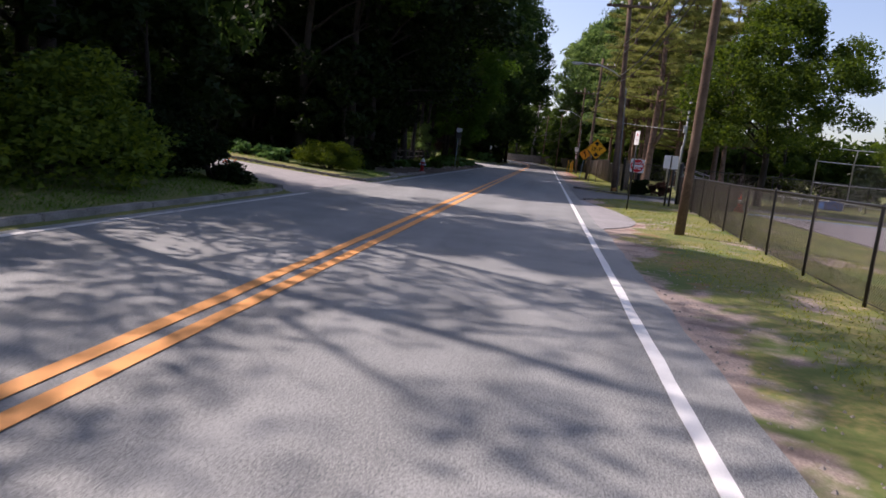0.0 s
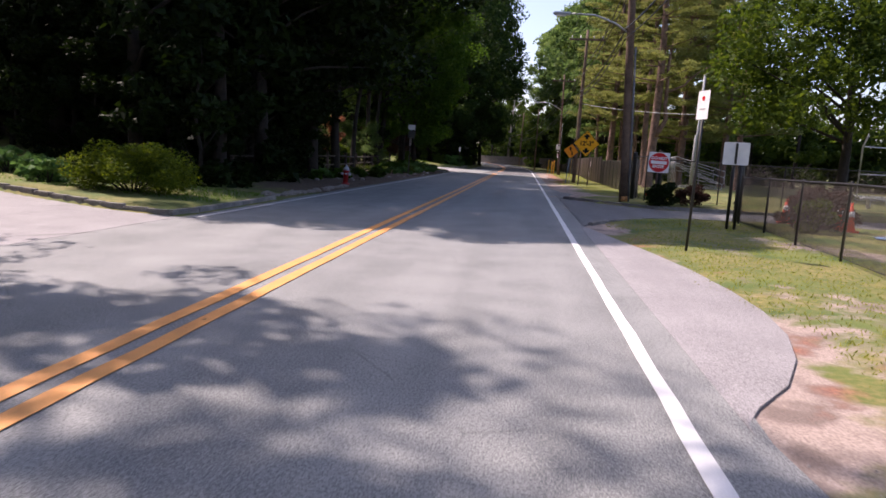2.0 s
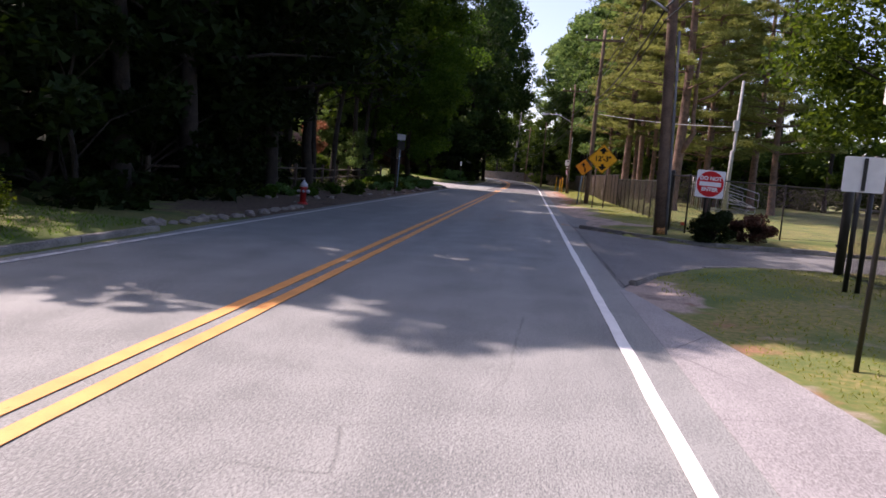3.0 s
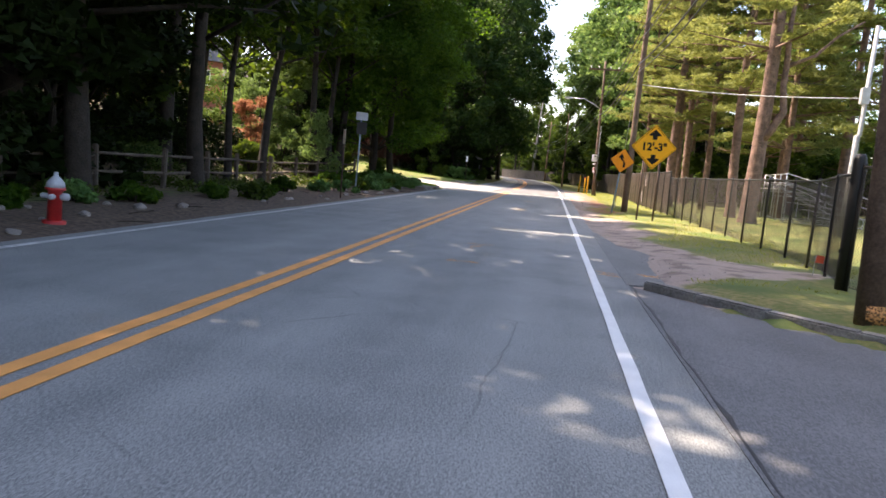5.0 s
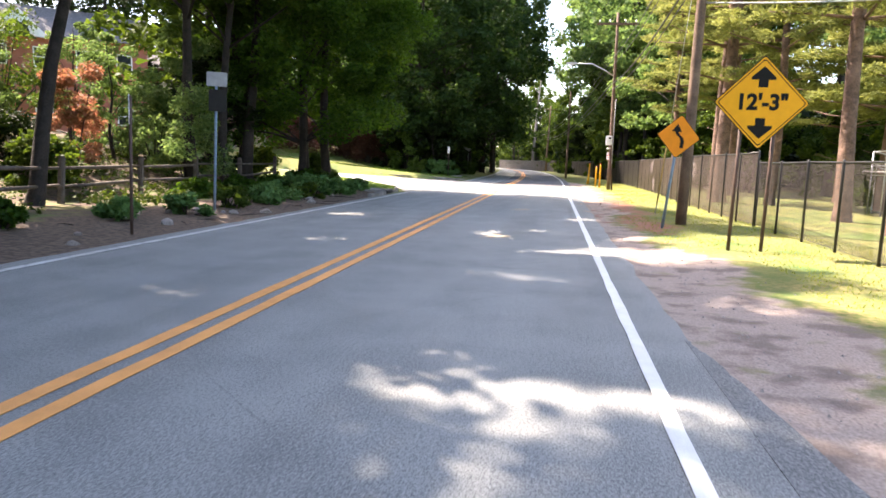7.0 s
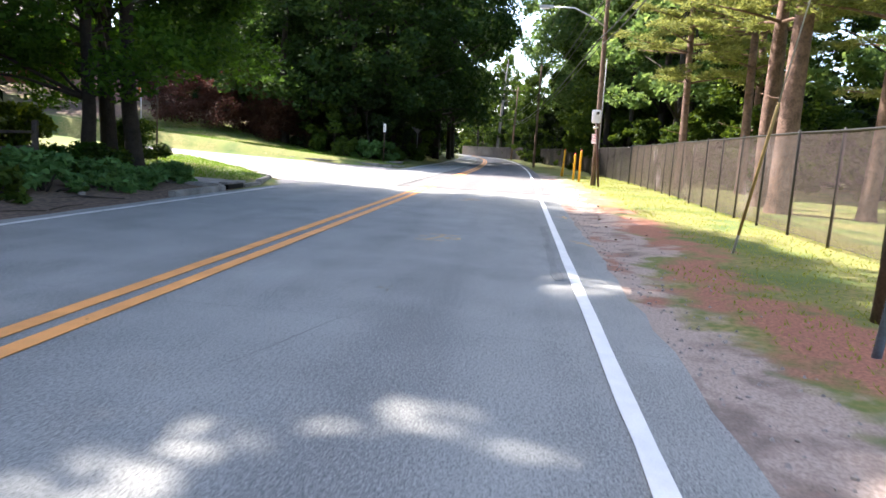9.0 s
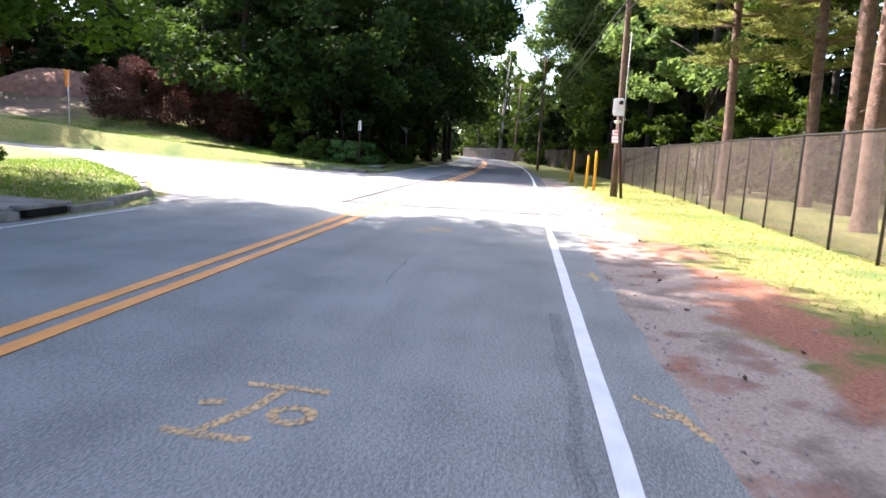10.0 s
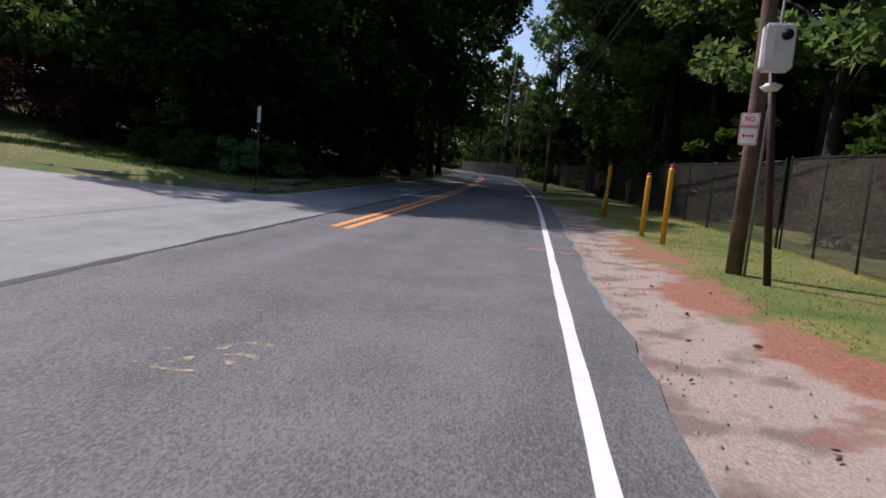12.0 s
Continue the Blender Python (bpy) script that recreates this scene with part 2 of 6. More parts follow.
M_WIREB = mat("brown_fence_wire", (0.17, 0.13, 0.12), (0.09, 0.07, 0.065), 0.6)
M_MAST = mat("dull_grey_steel", (0.30, 0.31, 0.32), (0.20, 0.21, 0.22), 0.6)
M_GALV = mat("galvanized_steel", (0.55, 0.56, 0.58), (0.38, 0.39, 0.40), 0.45, 0.7)
M_BROWNPOST = mat("rusty_post", (0.10, 0.06, 0.045), (0.05, 0.032, 0.026), 0.7)
M_BLUEPOST = mat("blue_grey_post", (0.22, 0.32, 0.42), (0.13, 0.18, 0.24), 0.6)
M_SIGNY = mat("sign_yellow", (0.85, 0.40, 0.02), (0.78, 0.36, 0.02), 0.4, fine=10, bump=0.02)
M_SIGNO = mat("sign_orange", (0.80, 0.27, 0.02), (0.72, 0.24, 0.02), 0.4, fine=10, bump=0.02)
M_SIGNW = mat("sign_white", (0.82, 0.82, 0.82), (0.74, 0.74, 0.75), 0.4, fine=10, bump=0.02)
M_SIGNR = mat("sign_red", (0.62, 0.025, 0.03), (0.54, 0.022, 0.028), 0.4, fine=10, bump=0.02)
M_SIGNK = mat("sign_black", (0.012, 0.012, 0.012), rough=0.45, bump=0.02)
M_ALU = mat("sign_back_aluminium", (0.50, 0.51, 0.52), (0.38, 0.39, 0.40), 0.5, 0.3)
M_HYRED = mat("hydrant_red", (0.50, 0.03, 0.03), (0.32, 0.025, 0.025), 0.45)
M_HYWHITE = mat("hydrant_silver", (0.44, 0.47, 0.52), (0.30, 0.32, 0.36), 0.45)
M_BOLLARD = mat("bollard_yellow", (0.78, 0.42, 0.02), (0.58, 0.29, 0.02), 0.5)
M_REDCAP = mat("red_cap", (0.55, 0.03, 0.03), rough=0.5)
M_BOX = mat("white_box_paint", (0.75, 0.76, 0.77), (0.62, 0.63, 0.64), 0.4)
M_CONDUIT = mat("grey_conduit", (0.22, 0.22, 0.23), (0.14, 0.14, 0.15), 0.5)
M_BRICK = mat("house_brick", (0.42, 0.16, 0.11), (0.28, 0.10, 0.07), 0.9, scale=2, fine=12)
M_ROOF = mat("roof_shingle", (0.16, 0.15, 0.15), (0.08, 0.08, 0.08), 0.9)
M_GLASS = mat("dark_window", (0.03, 0.035, 0.04), rough=0.08)
M_BLUE = mat("blue_tarp", (0.03, 0.15, 0.50), (0.02, 0.10, 0.36), 0.5)
M_CONE = mat("cone_orange", (0.80, 0.10, 0.03), (0.70, 0.08, 0.03), 0.5)
M_CONEC = mat("cone_wood", (0.17, 0.095, 0.055), (0.07, 0.04, 0.028), 0.9)
M_COURTB = mat("faded_blue_paint", (0.16, 0.27, 0.42), (0.10, 0.17, 0.28), 0.8, scale=3, fine=50)
M_COURT = asphalt("court_surface", (0.16, 0.15, 0.16), (0.27, 0.25, 0.26), 0.3)
M_LEAF = leaf_mat("leaves", (0.074, 0.12, 0.020), (0.015, 0.036, 0.008), 0.45)
# leaves of the shaded woods, near-black so the shade sits in the colour
M_LEAFD = leaf_mat("shade_darkened_leaves", (0.015, 0.031, 0.005), (0.005, 0.012, 0.003), 0.25)
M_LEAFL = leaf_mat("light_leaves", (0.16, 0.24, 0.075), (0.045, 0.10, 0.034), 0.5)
M_PINE = leaf_mat("pine_needles", (0.25, 0.275, 0.085), (0.10, 0.13, 0.045), 0.45)
M_MAPLER = leaf_mat("red_leaves", (0.085, 0.042, 0.03), (0.028, 0.017, 0.012), 0.35)
M_HEDGE = leaf_mat("hedge_leaves", (0.15, 0.21, 0.022), (0.03, 0.06, 0.01))
M_HOSTA = leaf_mat("hosta_leaves", (0.13, 0.25, 0.075), (0.03, 0.085, 0.025), 0.3)
M_BLADE = leaf_mat("grass_blades", (0.25, 0.28, 0.07), (0.16, 0.195, 0.042), 0.6)
M_RHODO = leaf_mat("rhododendron_leaves", (0.20, 0.27, 0.035), (0.02, 0.05, 0.008), 0.4)
M_LEAFG = leaf_mat("fresh_leaves", (0.062, 0.135, 0.018), (0.015, 0.044, 0.007), 0.5)
M_LEAFB = leaf_mat("cool_green_leaves", (0.041, 0.082, 0.019), (0.011, 0.028, 0.008), 0.4)
M_MAPLE = leaf_mat("maple_leaves", (0.10, 0.155, 0.022), (0.022, 0.048, 0.009), 0.5)
M_BLADEG = leaf_mat("lush_grass_blades", (0.11, 0.21, 0.03), (0.055, 0.12, 0.018), 0.5)
M_LEAFV = leaf_mat("vivid_leaves", (0.07, 0.13, 0.016), (0.018, 0.043, 0.007), 0.38)
M_IVY = leaf_mat("ivy_leaves", (0.075, 0.115, 0.022), (0.02, 0.036, 0.008), 0.3)
M_PINK = leaf_mat("pink_blossom", (0.40, 0.20, 0.12), (0.14, 0.10, 0.04))
M_ORANGE = leaf_mat("orange_petals", (0.75, 0.13, 0.03), (0.45, 0.07, 0.02))


# ---- mesh tools ----
def mesh_from(name, verts, faces, smooth=False):
    me = bpy.data.meshes.new(name)
    me.from_pydata([tuple(v) for v in verts], [], [tuple(f) for f in faces])
    if smooth:
        me.shade_smooth()
    return me


def part(name, data, material, parent, label="", m=None):
    """Links a bmesh or mesh as one object under a thing or a part."""
    if isinstance(data, bmesh.types.BMesh):
        me = bpy.data.meshes.new(name)
        data.to_mesh(me)
        data.free()
        data = me
    if not data.materials:
        data.materials.append(material)
    ob = new(name, data)
    ob.parent = parent
    if m is not None:
        ob.matrix_basis = m
    if label:
        ob["label"] = label
    return ob


def thing(name, label, category, group="", kind="", m=None):
    ob = new(name)
    ob.empty_display_size = 0.1
    if m is not None:
        ob.matrix_basis = m
    return tagged(ob, label, category, group, kind)


def solo(name, data, material, label, category, group="", kind="", m=None):
    ob = part(name, data, material, None, "", m)
    return tagged(ob, label, category, group, kind)


def tube(points, radii, sides=8):
    """A tapered tube along points, with capped ends."""
    pts = [Vector(p) for p in points]
    vs, fs = [], []
    for i, p in enumerate(pts):
        d = (pts[min(i + 1, len(pts) - 1)] - pts[max(i - 1, 0)]).normalized()
        a = d.cross(Vector((0.13, 1, 0.07))).normalized()
        b = d.cross(a)
        for k in range(sides):
            w = 2 * math.pi * k / sides
            vs.append(p + (a * math.cos(w) + b * math.sin(w)) * radii[i])
    for i in range(len(pts) - 1):
        for k in range(sides):
            k2 = (k + 1) % sides
            fs.append((i * sides + k, i * sides + k2, (i + 1) * sides + k2, (i + 1) * sides + k))
    fs.append(tuple(range(sides))[::-1])
    fs.append(tuple(range((len(pts) - 1) * sides, len(pts) * sides)))
    return vs, fs


def joined(*pieces):
    vs, fs = [], []
    for v, f in pieces:
        o = len(vs)
        vs += list(v)
        fs += [tuple(i + o for i in q) for q in f]
    return vs, fs


def tube_mesh(name, points, radii, sides=8):
    me = mesh_from(name, *tube(points, radii, sides), smooth=True)
    return me


def box(sx, sy, sz, bevel=0.004, at=(0, 0, 0)):
    bm = bmesh.new()
    bmesh.ops.create_cube(bm, size=1)
    bmesh.ops.scale(bm, vec=(sx, sy, sz), verts=bm.verts)
    if bevel:
        bmesh.ops.bevel(bm, geom=bm.edges[:], offset=bevel, segments=2, affect="EDGES")
    bmesh.ops.translate(bm, vec=at, verts=bm.verts)
    return bm


def plate(outline, thick=0.003):
    """A flat plate in the xz plane that faces -y."""
    bm = bmesh.new()
    vs = [bm.verts.new((x, 0, z)) for x, z in outline]
    f = bm.faces.new(vs)
    e = bmesh.ops.extrude_face_region(bm, geom=[f])
    bmesh.ops.translate(bm, vec=(0, thick, 0), verts=[v for v in e["geom"] if isinstance(v, bmesh.types.BMVert)])
    bmesh.ops.recalc_face_normals(bm, faces=bm.faces[:])
    return bm


def rounded(w, h, r, n=5):
    out = []
    for cx, cz, a0 in ((w / 2 - r, h / 2 - r, 0), (-w / 2 + r, h / 2 - r, 90), (-w / 2 + r, -h / 2 + r, 180), (w / 2 - r, -h / 2 + r, 270)):
        for i in range(n + 1):
            a = radians(a0 + 90 * i / n)
            out.append((cx + r * math.cos(a), cz + r * math.sin(a)))
    return out


def diamond(half, r=0.04):
    c, s = math.cos(radians(45)), math.sin(radians(45))
    return [(x * c - z * s, x * s + z * c) for x, z in rounded(half * math.sqrt(2), half * math.sqrt(2), r)]


def text_mesh(body, size, bold=0.0):
    """Letters as a mesh in the xz plane that faces -y, centred."""
    cu = bpy.data.curves.new("letters", "FONT")
    cu.body, cu.size, cu.align_x, cu.align_y, cu.extrude, cu.offset = body, size, "CENTER", "CENTER", 0.001, bold
    ob = new("letters", cu)
    bpy.context.view_layer.update()
    me = bpy.data.meshes.new_from_object(ob.evaluated_get(bpy.context.evaluated_depsgraph_get()))
    bpy.data.objects.remove(ob)
    me.transform(Matrix.Rotation(radians(90), 4, "X"))
    return me


def step(a, b, x):
    t = np.clip((x - a) / (b - a), 0, 1)
    return t * t * (3 - 2 * t)


def wave(x, y, s, seed=0.0):
    """Smooth variation, -1 to 1, that works on arrays."""
    return (np.sin(x * s * 1.3 + y * s * 0.7 + seed) + np.sin(x * s * 0.6 - y * s * 1.7 + seed * 2.1 + 1) + np.sin(x * s * 2.9 + y * s * 2.3 + seed * 0.7)) / 3


# ---- lie of the land ----
def bend(y):
    """How far the road's middle lies off the y axis."""
    d = np.maximum(np.asarray(y, float) - 80, 0)
    return -0.0007 * d * d


def near_edge_1(x):
    return np.interp(-np.asarray(x, float), [3.3, 3.7, 4.4, 5.6, 7.0, 10, 34], [11.6, 12.2, 12.7, 13.6, 14.3, 15.6, 22.5])


def far_edge_1(x):
    return np.interp(-np.asarray(x, float), [3.4, 5, 7, 10, 14, 24, 34], [19.15, 19.3, 20.0, 21.3, 22.6, 25.2, 27.4])


def near_edge_2(x):
    return np.interp(-np.asarray(x, float), [3.5, 3.8, 4.4, 6.0, 8.9, 12.5, 20, 50], [62.2, 63.4, 64.6, 66.7, 69.7, 72.4, 74.6, 79.5])


def far_edge_2(x):
    return 80.6 - 0.6 * step(4, 9, -x) + 0.0 * x


def land(x, y):
    """Height of the ground."""
    x, y = np.asarray(x, float), np.asarray(y, float)
    u = x - bend(y)
    d = np.maximum(-u - 3.65, 0)
    street = 0.03 * d
    verge = 0.13 * step(0.0, 0.25, d) + 0.045 * np.minimum(d, 30)
    bank = 0.03 * step(0, 1, d) + 0.05 * np.minimum(d, 2.6) + 0.26 * np.clip(d - 4.5, 0, 18) * step(22, 32, y)
    hill = 0.13 * step(0.0, 0.25, d) + 0.085 * np.minimum(d, 40)
    left = verge
    left = left + (bank - left) * step(23.5, 25.5, y)
    left = left + (verge - left) * step(57, 63, y)
    left = left + (hill - left) * step(72, 82, y)
    left = left + 0.19 * np.clip(y - 83.2, 0, 9) * step(6, 13, d) * (1 - step(100, 125, y))
    in1 = step(-0.15, 0.1, y - near_edge_1(x)) * (1 - step(-0.1, 0.15, y - far_edge_1(x)))
    in2 = step(-0.15, 0.1, y - near_edge_2(x)) * (1 - step(-0.1, 0.15, y - far_edge_2(x)))
    w = np.maximum(in1, in2) * (d > 0)
    left = left + (street - left) * w
    r = np.maximum(u - 3.8, 0)
    kn = np.interp(x, [3.8, 3.95, 4.45, 5.5, 6.4, 7.4, 10, 18], [22.5, 22.9, 23.95, 25.35, 25.95, 26.2, 26.7, 26.8])
    kf = np.interp(x, [3.8, 3.95, 4.45, 5.0, 5.6, 6.3, 6.9, 8.7, 18], [32.75, 32.7, 32.1, 31.5, 30.9, 30.25, 29.95, 30.15, 30.3])
    drive = step(-0.1, 0.25, y - kn) * (1 - step(-0.1, 0.25, y - kf)) * (x < 18)
    right = 0.06 * step(0.2, 1.6, r) * (1 - drive) + 0.015 * wave(x, y, 0.9) * step(0.5, 2, r) * (1 - drive)
    right = right + 0.075 * step(-0.1, 0.2, y - kf) * (1 - step(34.0, 36.5, y)) * step(0.4, 0.7, r)
    apron = step(11.4, 12.6, y) * (1 - step(20.5, 22.3, y)) * (1 - step(0.9, 1.4, r))
    right = right * (1 - apron)
    far = step(30, 120, np.hypot(x, y - 40)) * 1.5 * wave(x, y, 0.02, 3)
    return left + right + np.where(np.abs(u) > 25, far, 0) - 0.015


# ---- ground ----
def spread(lo, hi, fine, outer, n):
    """Positions that are close between lo and hi and wider apart beyond."""
    mid = np.arange(lo, hi, fine)
    k = np.arange(1, n + 1) / n
    return np.concatenate([(lo - outer * k ** 2.2)[::-1], mid, hi + outer * k ** 2.2])


gx, gy = spread(-22, 13, 0.32, 900, 34), spread(-10, 106, 0.5, 1500, 36)
gy = np.sort(np.concatenate([gy, np.arange(11.625, 27, 0.125)]))
GX, GY = np.meshgrid(gx, gy)
GZ = land(GX, GY)
nx, ny = len(gx), len(gy)
gv = np.stack([GX, GY, GZ], -1).reshape(-1, 3)
gi = np.arange(nx * ny).reshape(ny, nx)
gf = np.stack([gi[:-1, :-1], gi[:-1, 1:], gi[1:, 1:], gi[1:, :-1]], -1).reshape(-1, 4)
ground_me = mesh_from("ground", gv.tolist(), gf.tolist(), smooth=True)
U, Yf = (GX - bend(GY)).ravel(), GY.ravel()
wob = wave(GX, GY, 0.8, 2).ravel()
edge = 4.5 - 0.4 * (1 - step(6.5, 9.5, Yf)) + 0.45 * wob + 0.8 * step(33, 37, Yf) * (1 - step(43, 49, Yf)) + 2.6 * np.exp(-((Yf - 35.0) / 1.2) ** 2) + 0.5 * step(52, 60, Yf) - 0.25 * step(74, 80, Yf)
dirt = (1 - step(-0.4, 0.3, U - edge)) * (U > 3.2) * (1 - step(84, 92, Yf)) * (0.85 + 0.15 * wob)
needle = np.exp(-((U - 4.95 - 0.3 * wob) / 0.55) ** 2) * step(44, 52, Yf) * (1 - step(76, 80, Yf)) * (0.72 + 0.4 * wave(GX, GY, 1.4, 5).ravel())
needle = np.maximum(needle, 0.8 * np.exp(-((U - 4.02 - 0.1 * wob) / 0.2) ** 2) * step(46, 53, Yf) * (1 - step(66, 72, Yf)) * (0.6 + 0.5 * wave(GX, GY, 1.1, 4).ravel()))
needle = np.maximum(needle, 0.35 * np.exp(-((U - 4.6) / 0.5) ** 2) * (Yf < 22) * (Yf > 5))
litter = ((1 - step(-7.5, -5.5, U)) * 0.62 + step(-7, -5.2, U) * 0.98 * (U < -3)) * step(23, 31, Yf) * (1 - step(59.6, 61.4, Yf))
litter = np.maximum(litter, (U < -8) * step(82, 90, Yf) * 0.65)
litter = np.maximum(litter, 0.9 * np.exp(-((GX.ravel() + 24) / 5) ** 2 - ((Yf - 86) / 4) ** 2))
dirt = np.maximum(dirt, 0.62 * (U > 4) * (U < 9) * (Yf < 22.5) * np.clip(0.25 + wave(GX, GY, 0.75, 8).ravel(), 0, 1))
for nm, val in (("dirt", dirt), ("needle", needle), ("litter", litter)):
    ground_me.attributes.new(nm, "FLOAT", "POINT").data.foreach_set("value", np.asarray(val, np.float32))
solo("ground", ground_me, M_GROUND, "grass verge with bare dirt and leaf litter beside the road", "ground", kind="structure")


def strip(y0, y1, xa, xb, z, dy=2.0, wobble=0.0, seed=1):
    """A strip along the road between two offsets from its middle."""
    ys = np.arange(y0, y1 + dy / 2, dy)
    rng = np.random.default_rng(seed)
    vs, fs = [], []
    for i, y in enumerate(ys):
        c = float(bend(y))
        w = rng.normal(0, wobble, 2) if wobble else (0, 0)
        vs += [(c + xa + w[0], y, z), (c + xb + w[1], y, z)]
        if i:
            k = 2 * i
            fs.append((k - 2, k - 1, k + 1, k))
    return vs, fs


def slab(name, verts, faces, depth=0.06):
    """A sheet with a side wall going down, so that its edge has thickness."""
    bm = bmesh.new()
    bv = [bm.verts.new(v) for v in verts]
    for f in faces:
        bm.faces.new([bv[i] for i in f])
    rim = [e for e in bm.edges if e.is_boundary]
    ex = bmesh.ops.extrude_edge_only(bm, edges=rim)
    bmesh.ops.translate(bm, vec=(0, 0, -depth), verts=[v for v in ex["geom"] if isinstance(v, bmesh.types.BMVert)])
    return bm


def flat(outline, z):
    return [(x, y, z) for x, y in outline], [tuple(range(len(outline)))]


road_v, road_f = strip(-80, 330, -3.62, 3.78, 0.0, 0.5, 0.018)
road = solo("road", slab("road", road_v, road_f), M_ROAD, "worn grey asphalt two-lane road with painted lines", "road", kind="structure")


def draped(x0, x1, ya, yb, lift, nx=40, ny=14):
    vs, fs = [], []
    for i in range(nx + 1):
        x = x0 + (x1 - x0) * (i / nx) ** 1.5
        a, b = float(ya(x)), float(yb(x))
        for j in range(ny + 1):
            y = a + (b - a) * j / ny
            vs.append((x, y, 0.03 * max(-x - 3.65, 0) + lift))
            if i and j:
                k = i * (ny + 1) + j
                fs.append((k - ny - 2, k - 1, k, k - ny - 1))
    return vs, fs


solo("driveway", slab("driveway", *draped(-3.55, -34, near_edge_1, far_edge_1, 0.004)), M_OLD, "old grey asphalt driveway rising beside a hosta bed", "driveway", kind="structure")
solo("side_street", slab("side_street", *draped(-3.55, -50, near_edge_2, far_edge_2, 0.004, 50, 20)), M_OLD, "sunlit grey asphalt side street climbing away", "road", kind="structure")
apron_out = [(3.70, 11.6), (3.72, 11.75), (3.86, 12.02), (4.2, 12.5), (4.5, 13.15), (4.72, 13.9), (4.84, 14.8), (4.84, 15.8), (4.74, 17.2), (4.5, 18.8), (4.18, 20.4), (3.84, 22.2), (3.70, 22.4)]
solo("pavement_apron", slab("pavement_apron", *flat(apron_out, 0.003)), M_OLD, "light grey asphalt apron bulging off the road", "pavement", kind="structure")
gate_out = [(3.76, 22.5), (3.95, 23.0), (4.5, 24.15), (5.6, 25.5), (7.4, 26.3), (12, 26.9), (18, 27.0), (18, 30.15), (12, 30.1), (8.7, 30.0), (6.9, 29.8), (6.25, 30.12), (5.5, 30.82), (4.9, 31.42), (4.38, 32.0), (3.9, 32.6), (3.76, 32.7)]
solo("entrance_drive", slab("entrance_drive", *flat(gate_out, 0.006)), M_DRIVE, "dark asphalt entrance drive with kerbed corners", "driveway", kind="structure")
patch_v, patch_f = strip(66.0, 150, -0.86, 3.76, 0.005, 0.5, 0.03, 4)
solo("asphalt_patch", slab("asphalt_patch", patch_v, patch_f, 0.004), M_PATCH, "newer dark asphalt patch with tarred seams", "road", kind="structure")

# painted lines and seams lie on the road
for nm, y0, y1, xa, xb, mt, lab in (
        ("white_edge_line", -80, 330, 3.30, 3.402, M_WHITE, "white painted road edge line"),
        ("white_edge_line", -80, 12.4, -3.33, -3.23, M_WORN, "worn white painted road edge line"),
        ("white_edge_line", 19.2, 62, -3.33, -3.23, M_WORN, "worn white painted road edge line"),
        ("white_edge_line", 82, 330, -3.33, -3.23, M_WORN, "worn white painted road edge line"),
        ("yellow_line", -80, 67.1, -0.19, -0.06, M_YELLOW, "one of two yellow painted centre lines"),
        ("yellow_line", -80, 67.0, 0.06, 0.19, M_YELLOW, "one of two yellow painted centre lines"),
        ("yellow_line", 75.0, 330, -0.19, -0.06, M_YELLOW, "one of two yellow painted centre lines"),
        ("yellow_line", 74.8, 330, 0.06, 0.19, M_YELLOW, "one of two yellow painted centre lines")):
    v, f = strip(y0, y1, xa, xb, 0.0095, 0.5, 0.004, 7)
    solo(nm, slab(nm, v, f, 0.004), mt, lab, "road marking", "painted road lines", "structure")
for nm, v, f in (("seam", *strip(65.95, 140, -0.93, -0.84, 0.0078, 0.4, 0.02, 9)), ("seam", *strip(22.6, 32.9, 3.79, 3.812, 0.0085, 0.3, 0.012, 12))):
    solo("tar_seam", slab(nm, v, f, 0.003), M_TAR, "dark tarred seam in the asphalt", "road seam", "tar seams", "structure")
v, f = strip(52.6, 57.4, 3.15, 3.225, 0.0045, 0.4, 0.015, 21)
solo("tar_seam", slab("seam", v, f, 0.003), M_STRIP, "dark worn strip beside the white edge line", "road seam", "tar seams", "structure")
rs = np.random.default_rng(5)
sv, sf = [], []
for i in range(47):
    x, w = -0.9 + i * 0.1, 0.014 + 0.018 * abs(rs.normal())
    y = 66.01 + 0.03 * rs.normal() + 0.05 * math.sin(i * 0.3)
    sv += [(x, y - w, 0.0086), (x, y + w, 0.0086)]
    if i:
        sf.append((2 * i - 2, 2 * i, 2 * i + 1, 2 * i - 1))
solo("tar_seam", slab("tar_seam", sv, sf, 0.003), M_TAR, "dark tarred seam in the asphalt", "road seam", "tar seams", "structure")


# sprayed survey marks: strokes of paint on the asphalt
def mark(strokes, material, label, w=0.045):
    w *= 1.35
    base = 0.0045 if strokes[0][0][1] < 66 else 0.0092
    pieces = []
    for k, pts in enumerate(strokes):
        vs, fs = [], []
        for i, (x, y) in enumerate(pts):
            a, b = pts[max(i - 1, 0)], pts[min(i + 1, len(pts) - 1)]
            dx, dy = b[0] - a[0], b[1] - a[1]
            q = math.hypot(dx, dy) or 1
            vs += [(x - dy / q * w / 2, y + dx / q * w / 2, base + 0.0003 * k), (x + dy / q * w / 2, y - dx / q * w / 2, base + 0.0003 * k)]
            if i:
                fs.append((2 * i - 2, 2 * i - 1, 2 * i + 1, 2 * i))
        pieces.append((vs, fs))
    v, f = joined(*pieces)
    solo("survey_mark", mesh_from("survey_mark", v, f), material, label, "road marking", "sprayed survey marks", "structure")


